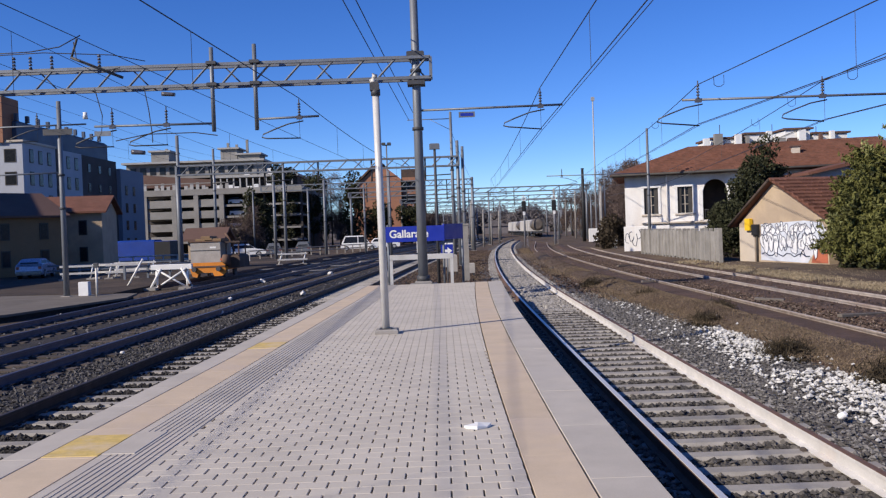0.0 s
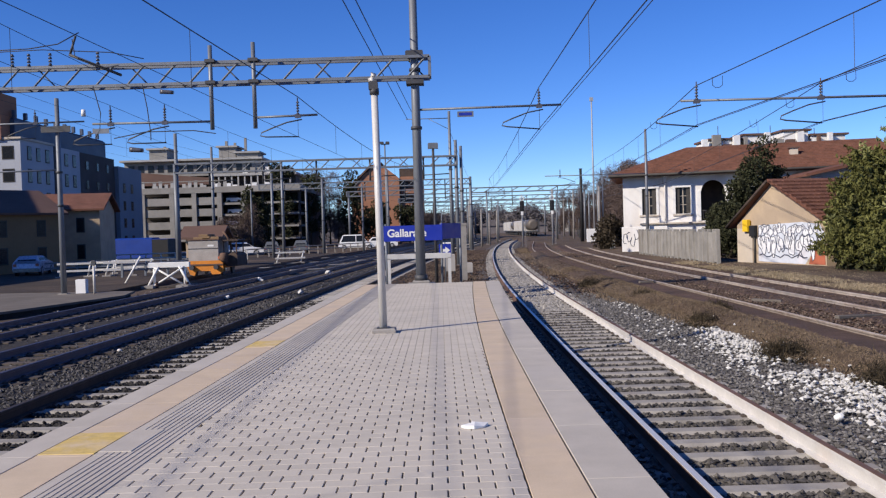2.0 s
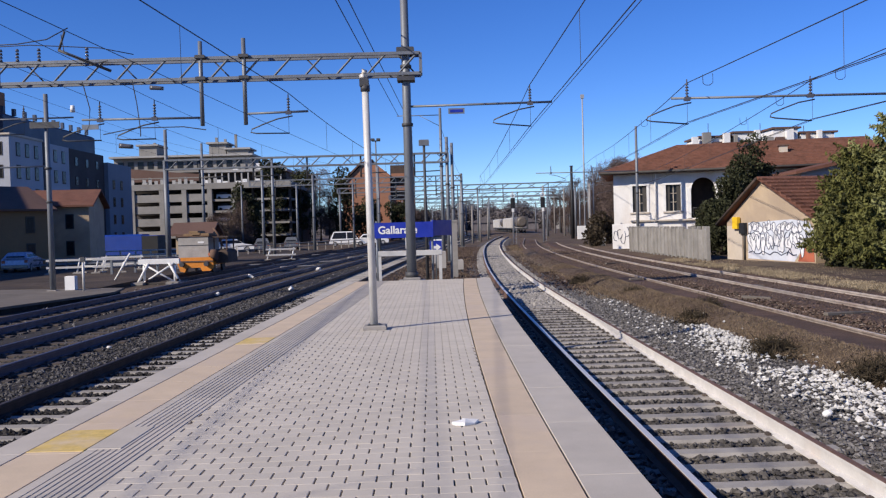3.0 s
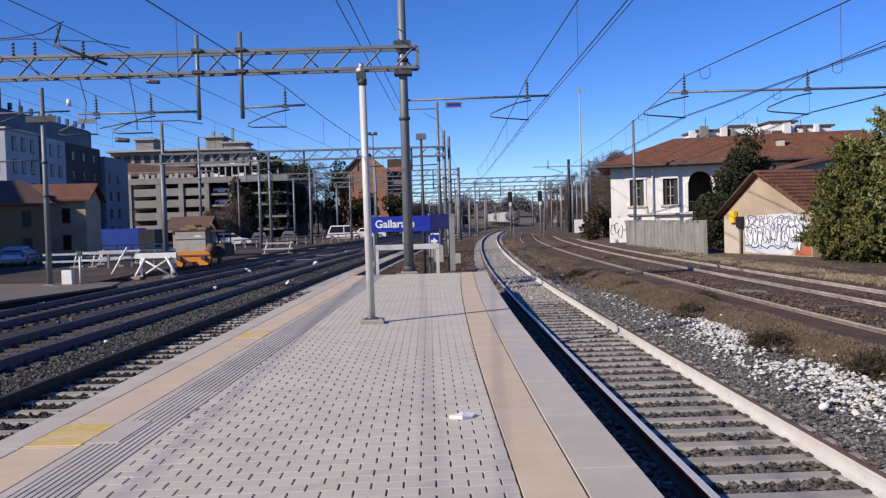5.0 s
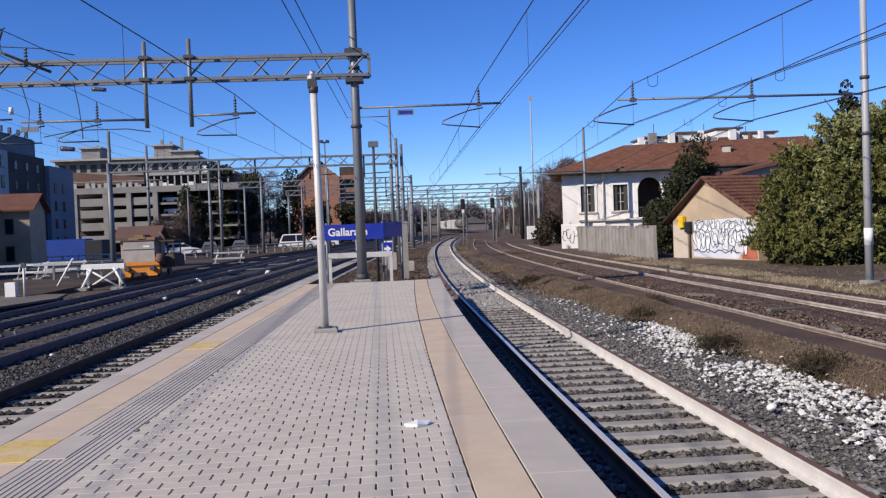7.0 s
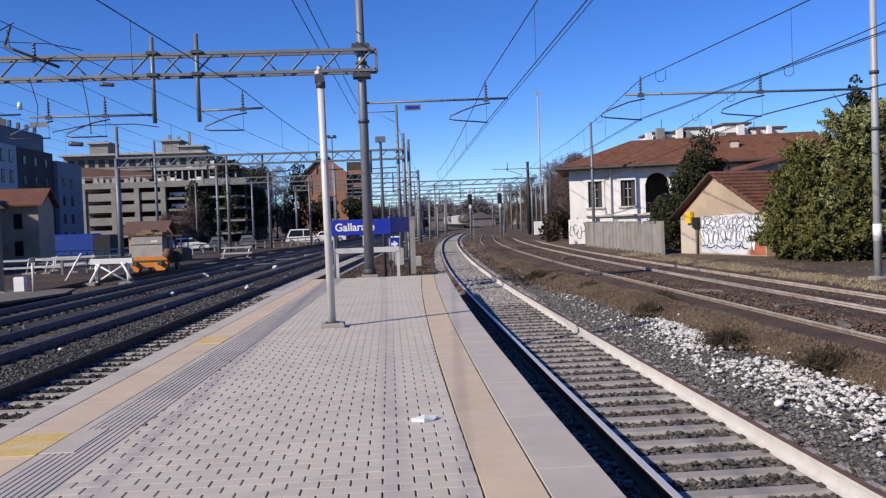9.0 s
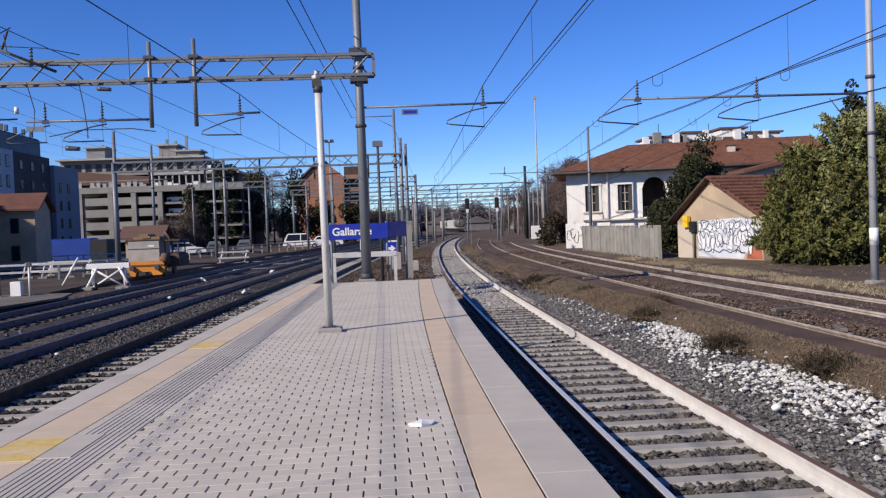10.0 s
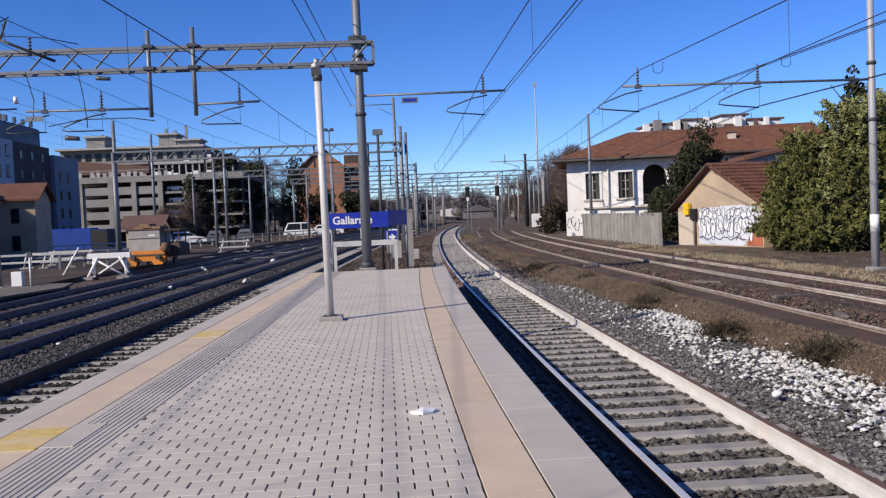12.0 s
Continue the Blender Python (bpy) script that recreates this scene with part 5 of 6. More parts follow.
for k, (x, z) in enumerate(((-33.6, 7.6), (-33.4, 5.75), (-33.7, 3.8), (-46.0, 7.6), (-41.6, 5.75), (-38.2, 7.6))):
    pc = thing("car", "white car parked on an open garage deck", "car", pose(x, 141.9, z - 0.62), "cars in the garage")
    part("body", prism(bmesh.new(), [(-1.3, 0.25), (1.3, 0.25), (1.3, 0.7), (0.8, 0.85), (-1.25, 0.85)], -0.7, 0.7, "y"), M["car_white"], pc)
    part("cabin", prism(bmesh.new(), [(0.7, 0.85), (0.35, 1.25), (-0.8, 1.25), (-1.2, 0.85)], -0.6, 0.6, "y"), M["glass_dark"], pc)
    for wx in (-0.85, 0.85):
        part("wheel", bar((wx, -0.72, 0.27), (wx, -0.55, 0.27), 0.27, 10), M["black"], pc)
te = thing("terraced_building", "stepped pale residential building with balconies behind the garage", "building", pose(0, 0, -0.6))
# Dark storey paints the shaded openings between the balcony piers.
part("storey", box(-66, -30.5, 184, 196, 0, 14.8), M["garage_shade"], te)
part("storey", box(-67.5, -38.2, 186, 196, 15.3, 18.5), M["garage"], te)
part("eave_slab", box(-68.0, -37.6, 184.4, 196.4, 18.5, 18.9), M["facade_grey"], te)
part("eave_slab", box(-48.2, -30.0, 181.6, 196.2, 14.8, 15.3), M["facade_grey"], te)
part("sloping_roof", prism(bmesh.new(), [(-66.2, 13.2), (-48.2, 13.2), (-48.2, 14.6), (-57.0, 15.4), (-66.2, 16.4)], 181.8, 186, "y"), M["brown_roof"], te)
for x0, x1, z1 in ((-62.4, -58.6, 21.2), (-47.4, -43.8, 21.3), (-43.6, -39.0, 20.0)):
    part("penthouse", box(x0, x1, 187, 193, 18.9, z1), M["garage"], te)
    part("roof_slab", box(x0 - 0.5, x1 + 0.5, 186.4, 193.5, z1, z1 + 0.35), M["facade_grey"], te)
for k in range(11):
    x = -65.4 + 1.7 * k
    part("balcony", box(x, x + 1.1, 181.9, 182.4, 11.6, 12.6 + 0.5 * (k % 2)), M[("facade_grey", "garage", "brown_roof")[k % 3]], te)
for k in range(13):
    x = -47.8 + 1.36 * k
    part("balcony_pier", box(x, x + 0.28, 181.8, 182.2, 11.4, 14.8), M["facade_grey"], te)
    if k % 3 != 1 and k < 12:
        part("balcony", box(x + 0.3, x + 1.3, 181.7, 181.95, 12.2, 13.3 - 0.35 * (k % 2)), M["white"], te)
for k in range(6):
    x = -41.5 + 1.6 * k
    part("roof_terrace", box(x, x + 1.1, 183, 185, 15.3, 16.0 + 0.6 * (k % 2)), M[("white", "garage", "facade_grey")[k % 3]], te)
window_grid(te, "y", 186, [-66 + 2.1 * k for k in range(13)], (16.2,), 1.3, 1.6)
for x, h in ((-46.5, 23.0), (-44.6, 22.6), (-42.3, 23.6), (-60, 22.2)):
    part("chimney", box(x - 0.25, x + 0.25, 190, 190.5, 20, h), M["garage"], te)

br = thing("gabled_building", "tall orange brick building with a gable and side balconies", "building", pose(0, 0, -0.6))
bb = bmesh.new()
prism(bb, [(-18.3, 0), (-8.4, 0), (-8.4, 13.2), (-11.9, 16.0), (-14.2, 15.4), (-18.3, 11.6)], 180, 196, "y")
part("brick_wall", bb, M["brick"], br)
part("dark_wing", box(-8.4, -3.6, 182, 198, 0, 15.3), M["wood_dark"], br)
part("roof", prism(bmesh.new(), [(-18.9, 11.2), (-14.3, 15.6), (-11.9, 16.2), (-11.9, 16.5), (-14.4, 15.95), (-19.1, 11.5)], 179.5, 196, "y"), M["brown_roof"], br)
for z in (4, 7, 10, 12.6):
    part("balcony", box(-8.2, -3.4, 180.8, 182, z, z + 0.9), M["brick"], br)
window_grid(br, "y", 182, (-7.3, -4.9), (2.2, 5.1, 8.1, 11.0), 1.4, 1.6)

fb = thing("apartment_building", "distant white apartment block with cluttered roof terraces", "building", pose(0, 0, -0.55))
part("wall", box(42, 66, 142, 156, -0.7, 14.0), M["plaster_pale"], fb)
for x0, x1, z0, z1 in ((41, 44.5, 12.0, 13.4), (44, 49, 14.0, 15.3), (49.5, 53.5, 14.0, 15.9), (56, 60, 14.0, 16.4), (60.5, 66, 14, 15.6)):
    part("roof_terrace", box(x0, x1, 140.5, 148, z0, z1, ch=0.15), M["white"], fb)
    part("flat_roof", box(x0 - 0.3, x1 + 0.5, 140.2, 148.3, z1, z1 + 0.3), M["brown_roof"], fb)
for k in range(14):
    x0, h0 = 42.5 + 1.7 * k, 14.6 + 0.9 * math.sin(k * 2.3)
    part("roof_shed", box(x0, x0 + 0.9 + 0.5 * math.sin(k), 139.4, 140.2, 13.0, h0 + 0.8), M[("white", "garage", "brown_roof")[k % 3]], fb)
for x, h in ((46.5, 18.0), (55.2, 17.8), (62.5, 17.2)):
    part("aerial", bar((x, 144, 14), (x, 144, h), 0.06, 5), M["steel_dark"], fb)

# ---------- white house, fence and shed by the line ----------
ho = thing("white_house", "white plastered house with hipped red tiled roof and shuttered windows", "house", pose(14.8, 70, -0.5, 0, 0, -14))
HW, HD, HH = 21.0, 11.0, 6.1


def wall_with_holes(bm, w, h, th, holes):
    """A wall of thickness th along x with rectangular openings (x0, x1, z0, z1), as one closed skin."""
    xs = sorted({0.0, w, *[v for a in holes for v in a[:2]]})
    zs = sorted({0.0, h, *[v for a in holes for v in a[2:]]})
    made = {}

    def vert(i, j, k):
        if (i, j, k) not in made:
            made[i, j, k] = bm.verts.new((xs[i], k * th, zs[j]))
        return made[i, j, k]

    def solid(i, j):
        if not (0 <= i < len(xs) - 1 and 0 <= j < len(zs) - 1):
            return False
        cx, cz = (xs[i] + xs[i + 1]) / 2, (zs[j] + zs[j + 1]) / 2
        return not any(a < cx < b and c < cz < d for a, b, c, d in holes)

    for i in range(len(xs) - 1):
        for j in range(len(zs) - 1):
            if not solid(i, j):
                continue
            for k in (0, 1):
                bm.faces.new([vert(i + a, j + b, k) for a, b in ((0, 0), (1, 0), (1, 1), (0, 1))])
            for di, dj, e in ((-1, 0, ((0, 0), (0, 1))), (1, 0, ((1, 0), (1, 1))), (0, -1, ((0, 0), (1, 0))), (0, 1, ((0, 1), (1, 1)))):
                if not solid(i + di, j + dj):
                    (a, b), (c, d) = e
                    bm.faces.new((vert(i + a, j + b, 0), vert(i + c, j + d, 0), vert(i + c, j + d, 1), vert(i + a, j + b, 1)))
    return bm


wins = [(1.5, 2.6, 2.8, 4.9), (4.1, 5.25, 2.8, 4.9), (12.6, 13.8, 2.85, 4.85), (16.0, 17.2, 2.85, 4.85)]
holes = wins + [(6.05, 7.9, 2.2, 5.5)]
part("front_wall", wall_with_holes(bmesh.new(), HW, HH, 0.4, holes), M["plaster"], ho)
part("left_wall", box(0, 0.4, 0.4, HD, 0, HH), M["plaster"], ho)
part("right_wall", box(HW - 0.4, HW, 0.4, HD, 0, HH), M["plaster"], ho)
part("back_wall", box(0.4, HW - 0.4, HD - 0.4, HD, 0, HH), M["plaster"], ho)
# Dark colour of this wall paints the loggia's shaded depth.
part("inner_wall", box(0.4, HW - 0.4, 2.2, 2.4, 0, HH), M["wood_dark"], ho)
part("string_course", box(1.3, HW, -0.34, 0, 2.02, 2.14), M["plaster_pale"], ho)
for a, b, c, d in wins:
    w_ = part("window", box(a - 0.22, b + 0.22, -0.1, -0.004, c - 0.16, c - 0.03), M["plaster_pale"], ho)
    part("pane", box(a, b, 0.26, 0.29, c, d), M["glass_dark"], w_)
    for x0, x1 in ((a - 0.2, a), (b, b + 0.2)):
        part("jamb", box(x0, x1, -0.055, -0.003, c - 0.03, d), M["white"], w_)
    part("lintel", box(a - 0.24, b + 0.24, -0.075, -0.003, d, d + 0.2), M["white"], w_)
    for x0, x1 in ((a + 0.01, a + 0.32), (b - 0.32, b - 0.01)):
        sh_ = part("shutter", box(x0, x1, 0.12, 0.16, c + 0.02, d - 0.02), M["shutter"], w_)
        for k in range(9):
            zz = c + 0.1 + k * (d - c - 0.2) / 9
            part("slat", box(x0 + 0.04, x1 - 0.04, 0.095, 0.12, zz, zz + 0.09), M["shutter"], sh_)
    part("sash", box((a + b) / 2 - 0.03, (a + b) / 2 + 0.03, 0.2, 0.26, c, d), M["plaster_pale"], w_)
    for zz in (c + 0.7, c + 1.4):
        part("glazing_bar", box(a + 0.3, b - 0.3, 0.22, 0.26, zz, zz + 0.04), M["plaster_pale"], w_)
arch = bmesh.new()
pts_ = [(6.05, 5.5), (6.05, 4.5)] + [(6.975 - math.cos(math.pi * k / 12) * 0.9, 4.5 + math.sin(math.pi * k / 12) * 0.9) for k in range(13)] + [(7.9, 4.5), (7.9, 5.5)]
prism(arch, pts_, 0.0, 0.4, "y")
part("arch_head", arch, M["plaster"], ho)
rl = part("balcony_rail", bar((6.1, 0.1, 3.0), (7.85, 0.1, 3.0), 0.035, 6), M["steel_dark"], ho)
for k in range(9):
    part("baluster", bar((6.2 + 0.2 * k, 0.1, 2.2), (6.2 + 0.2 * k, 0.1, 3.0), 0.018, 5), M["steel_dark"], rl)
for x0 in (5.75, 7.92):
    part("arch_jamb", box(x0, x0 + 0.28, -0.07, -0.003, 2.2, 4.6), M["white"], ho)
part("drain_pipe", tube(bmesh.new(), [(3.3, -0.5, 6.0), (3.3, -0.3, 5.6), (3.3, -0.12, 5.2), (3.3, -0.12, 0)], 0.07, 8), M["white"], ho)
part("gutter", bar((-1.0, -1.08, 5.96), (22.0, -1.08, 5.96), 0.09, 8), M["shutter"], ho)
o = 1.05
ez, rz_ = HH - 0.2, 8.5
roof_planes = (((-o, -o), (HW + o, -o), (HW - 1, HD / 2), (5.2, HD / 2)), ((-o, HD + o), (-o, -o), (5.2, HD / 2)), ((HW + o, HD + o), (-o, HD + o), (5.2, HD / 2), (HW - 1, HD / 2)), ((HW + o, -o), (HW + o, HD + o), (HW - 1, HD / 2)))
rf = bmesh.new()
for pl_ in roof_planes:
    top = [rf.verts.new((x, y, rz_ if abs(y - HD / 2) < 0.01 else ez + 0.16)) for x, y in pl_]
    rf.faces.new(top)
    lo_ = [rf.verts.new((v.co.x, v.co.y, v.co.z - 0.16)) for v in top]
    rf.faces.new(lo_[::-1])
    k = len(top)
    for i in range(k):
        rf.faces.new((top[i], lo_[i], lo_[(i + 1) % k], top[(i + 1) % k]))
part("roof", rf, M["roof"], ho)
tl = bmesh.new()
for r in range(16):
    f0 = r / 16
    y0, z0 = -o + (HD / 2 + o) * f0, ez + 0.17 + (rz_ - ez - 0.16) * f0
    xa, xb = -o + (5.2 + o) * f0 + 0.45, HW + o - (1 + o) * f0 - 0.1
    x = xa
    while x < xb:
        bx(tl, x, min(x + 0.2, xb), y0, y0 + 0.4, z0 - 0.1, z0 + 0.07 + random.uniform(0, 0.025))
        x += 0.215
tagged(part("roof_tiles", tl, M["roof"], ho), kind="stuff")
part("soffit", box(-o + 0.05, HW + o - 0.05, -o + 0.05, 0.0, ez - 0.06, ez - 0.01), M["wood_dark"], ho)
for x, y, s in ((13.3, 2.2, 0.3),):
    z0 = ez + (rz_ - ez) * min(1, (y + o) / (HD / 2 + o))
    c = part("chimney", box(x - s, x + s, y - s, y + s, z0 - 0.9, z0 + 0.55), M["plaster_pale"], ho)
    part("chimney_cap", box(x - s - 0.12, x + s + 0.12, y - s - 0.12, y + s + 0.12, z0 + 0.55, z0 + 0.65), M["brown_roof"], c)

wi = thing("side_building", "lower wing with a blue grey wall under a red tiled roof", "building", pose(26.6, 62, -0.5))
part("wall", box(0, 7.5, 0, 8, 0, 5.2), M["block_pale"], wi)
part("roof", prism(bmesh.new(), [(-0.6, 5.1), (3.6, 5.9), (8.1, 5.1), (8.1, 5.3), (3.6, 6.15), (-0.6, 5.3)], -0.7, 8.6, "y"), M["roof"], wi)
part("gable", prism(bmesh.new(), [(0, 5.2), (7.5, 5.2), (3.6, 5.9)], 0, 0.2, "y"), M["block_pale"], wi)

fe = thing("concrete_fence", "weathered grey concrete slab fence along the track", "fence", pose(14.1, 43.98, -0.52, 0, 0, 0))
fp = to_mesh("fence_panel", box(-0.04, 0.04, 0.03, 0.8, 0.05, 1.62, ch=0.01), M["fence"])
fq = to_mesh("fence_post", box(-0.09, 0.09, -0.08, 0.08, -0.1, 1.74, ch=0.02), M["fence"])
for k in range(22):
    part("fence_post", fq, None, fe, m=pose(random.uniform(-0.02, 0.02), 0.82 * k, 0, 0, random.uniform(-1.5, 1.5), 0))
    if k < 21:
        part("fence_panel", fp, None, fe, m=pose(0, 0.82 * k, random.uniform(-0.05, 0.03), random.uniform(-1, 1), 0, 0))
lw = thing("low_wall", "low whitewashed wall with scribbled paint before the house", "wall", pose(13.9, 66.5, -0.52, 0, 0, -14))
part("wall", box(0, 3.4, 0, 0.3, 0, 1.9, ch=0.03), M["plaster"], lw)
for k in range(11):
    cx, cz = 0.25 + 0.28 * k, 1.0 + 0.3 * math.sin(k * 2.7)
    pts_ = [(cx + 0.17 * math.cos(0.7 * i + k) + 0.04 * math.sin(2.0 * i), -0.012, cz + 0.38 * math.sin(0.7 * i + k)) for i in range(8)]
    part("scribble", tube(bmesh.new(), pts_, 0.022, 4), M["paint_line"], lw)


sh = thing("shed", "tan plastered shed with red tiled gable roof and wall graffiti", "shed", pose(15.33, 44.75, -0.55, 0, 0, -74.4))
gw = bmesh.new()
prism(gw, [(0, 0), (6.6, 0), (6.6, 2.05), (2.95, 4.0), (0, 1.95)], 0.0, 0.35, "y")
part("gable_wall", gw, M["plaster_tan"], sh)
part("side_wall", box(6.25, 6.6, 0.35, 8.0, 0, 2.05), M["plaster_tan"], sh)
part("side_wall", box(0, 0.35, 0.35, 8.0, 0, 1.95), M["plaster_tan"], sh)
part("back_wall", prism(bmesh.new(), [(0.35, 0), (6.25, 0), (6.25, 2.2), (2.95, 3.9), (0.35, 2.1)], 7.7, 8.0, "y"), M["plaster_tan"], sh)
for s, xe, ze in ((-1, -0.45, 1.78), (1, 7.05, 1.88)):
    part("roof_slope", prism(bmesh.new(), [(2.95, 4.0), (xe, ze), (xe, ze + 0.12), (2.95, 4.14)], -0.3, 8.3, "y"), M["roof"], sh)
tiles = bmesh.new()
for r in range(12):
    for c_ in range(27):
        f0 = r / 12
        x, z = 7.05 + (3.0 - 7.05) * f0, 2.0 + 2.12 * f0
        y = -0.3 + 0.318 * c_
        bx(tiles, x - 0.34, x, y, y + 0.28, z + 0.0, z + 0.08 + random.uniform(0, 0.03), ch=0.02)
tagged(part("roof_tiles", tiles, M["roof"], sh), kind="stuff")
part("verge_board", bar((2.95, -0.33, 4.05), (-0.45, -0.33, 1.83), 0.07, 6), M["wood_dark"], sh)
part("pier", box(0.1, 1.35, -0.07, 0.0, 0, 1.75), M["plaster_pale"], sh)
part("pipe", bar((1.55, -0.08, 0), (1.55, -0.08, 1.6), 0.05, 8), M["shutter"], sh)
part("meter_box", box(0.8, 1.22, -0.25, -0.07, 1.6, 2.2, ch=0.02), M["yellow_box"], sh, "bright yellow box")
part("meter_box", box(1.28, 1.7, -0.2, -0.0, 1.35, 1.9, ch=0.02), M["black"], sh, "black box")
part("painted_field", prism(bmesh.new(), [(1.75, 0.12), (5.2, 0.06), (5.6, 0.5), (6.5, 0.55), (6.55, 1.45), (6.2, 1.9), (5.0, 2.02), (3.4, 1.96), (1.8, 1.9)], -0.012, 0.0, "y"), M["paint_pale"], sh, "whitish painted field")
part("bare_patch", prism(bmesh.new(), [(5.45, 0.08), (6.55, 0.08), (6.5, 0.72), (5.75, 0.78)], -0.02, -0.013, "y"), M["red_paint"], sh)
random.seed(5)
letters = random.Random(11)


def graffito(cx, cz, hw, hh, k, dep):
    """One bulging sprayed letter: pale fill, dark outline, dark inner strokes."""
    loop = []
    for i in range(16):
        an = 2 * math.pi * i / 16
        q = 1 + 0.2 * math.sin(2 * an + k * 1.7) + 0.2 * math.sin(3 * an + k * 0.9) + 0.08 * math.sin(5 * an + k)
        loop.append((cx + hw * q * math.cos(an) + 0.06 * math.sin(an + k), cz + hh * q * math.sin(an)))
    field = part("graffiti_letter", prism(bmesh.new(), loop, -dep, -0.0125, "y"), M["paint_white"], sh)
    ol = [(x, -dep - 0.002, z) for x, z in loop]
    part("outline", tube(bmesh.new(), ol + ol[:1], 0.019, 4), M["paint_line"], field)
    for f, a, n in ((0.45, k % 7, 7), (0.3, (k * 3) % 9, 5)):
        stroke = [(cx + (x - cx) * f, -dep - 0.002, cz + (z - cz) * (f + 0.15)) for x, z in (loop + loop)[a:a + n]]
        part("inner_stroke", tube(bmesh.new(), stroke, 0.014, 4), M["paint_line"], field)


for k in range(12):
    graffito(1.98 + 0.36 * k + letters.uniform(-0.05, 0.05), 1.66 + 0.07 * math.sin(k * 1.9), letters.uniform(0.15, 0.21), letters.uniform(0.2, 0.28), k, 0.014 + 0.002 * (k % 2))
for k in range(10):
    graffito(2.05 + 0.46 * k + letters.uniform(-0.06, 0.06), 1.0 + 0.1 * math.sin(k * 2.1), letters.uniform(0.19, 0.27), letters.uniform(0.36, 0.5), k + 20, 0.02 + 0.003 * (k % 3))
part("graffiti_stroke", tube(bmesh.new(), [(1.85 + 0.27 * i, -0.03, 0.42 + 0.09 * math.sin(i * 1.9)) for i in range(14)], 0.022, 5), M["paint_line"], sh)
for k, (x, z) in enumerate(((1.9, 1.2), (3.4, 0.75), (4.3, 1.3), (5.2, 0.85), (5.9, 1.25), (4.7, 0.5))):
    part("graffiti_stroke", tube(bmesh.new(), [(x + 0.11 * i, -0.034, z + 0.17 * math.sin(1.6 * i + k)) for i in range(5)], 0.02, 4), M["paint_line"], sh)


# ---------- trees ----------
def tree(name, label, x, y, z, h, trunk_r, blobs, per, size, material, limbs=5, group="trees", long=1.6):
    t = thing(name, label, "tree", pose(x, y, z), group)
    tk = bmesh.new()
    tube(tk, [(0, 0, -0.1), (0.05, 0, h * 0.3), (-0.05, 0.05, h * 0.6), (0, 0, h * 0.9)], trunk_r, 8, trunk_r * 0.25)
    for k in range(limbs):
        a = k * 2.4
        z0 = h * (0.25 + 0.12 * k)
        tube(tk, [(0, 0, z0), (0.5 * math.cos(a) * h * 0.15, 0.5 * math.sin(a) * h * 0.15, z0 + h * 0.08), (math.cos(a) * h * 0.18, math.sin(a) * h * 0.18, z0 + h * 0.2)], trunk_r * 0.4, 5, trunk_r * 0.1)
    part("trunk", tk, M["bark"], t)
    part("crown", flakes("crown", clumps(blobs, per, 0.75 if long < 5 else 0.3), size, material, long=long), None, t)
    return t


def leafy(w, d, z0, z1, n, taper, seed, r=0.55):
    rr = random.Random(seed)
    out = []
    for _ in range(n):
        f = rr.random()
        s = (1 - f * taper)
        a = rr.uniform(0, 6.283)
        q = math.sqrt(rr.uniform(0.1, 1))
        out.append((math.cos(a) * w * s * q, math.sin(a) * d * s * q, z0 + (z1 - z0) * f, rr.uniform(0.4, 1.4) * r, rr.uniform(0.4, 1.4) * r, rr.uniform(0.5, 1.6) * r))
    return out


def sprays(w, h, n, seed, per=42):
    """Places of leaves along feathery twigs that stand out of a crown."""
    r = np.random.default_rng(seed)
    out = []
    for _ in range(n):
        f = r.uniform(0.1, 1.0)
        a = r.uniform(0, 6.283)
        s = w * (1.1 - 0.75 * f)
        base = np.array((math.cos(a) * s, math.sin(a) * s, 0.3 + (h - 0.3) * f))
        way = np.array((math.cos(a), math.sin(a), 0.25 + 0.9 * f)) + r.normal(size=3) * 0.25
        way *= r.uniform(0.4, 0.95) / np.linalg.norm(way)
        u = r.uniform(-0.2, 1.0, (per, 1))
        drop = np.concatenate((np.zeros((per, 2)), -0.12 * u * u), 1)
        out.append(base + way * u + drop + r.normal(size=(per, 3)) * 0.085 * (1.15 - u))
    return np.concatenate(out)


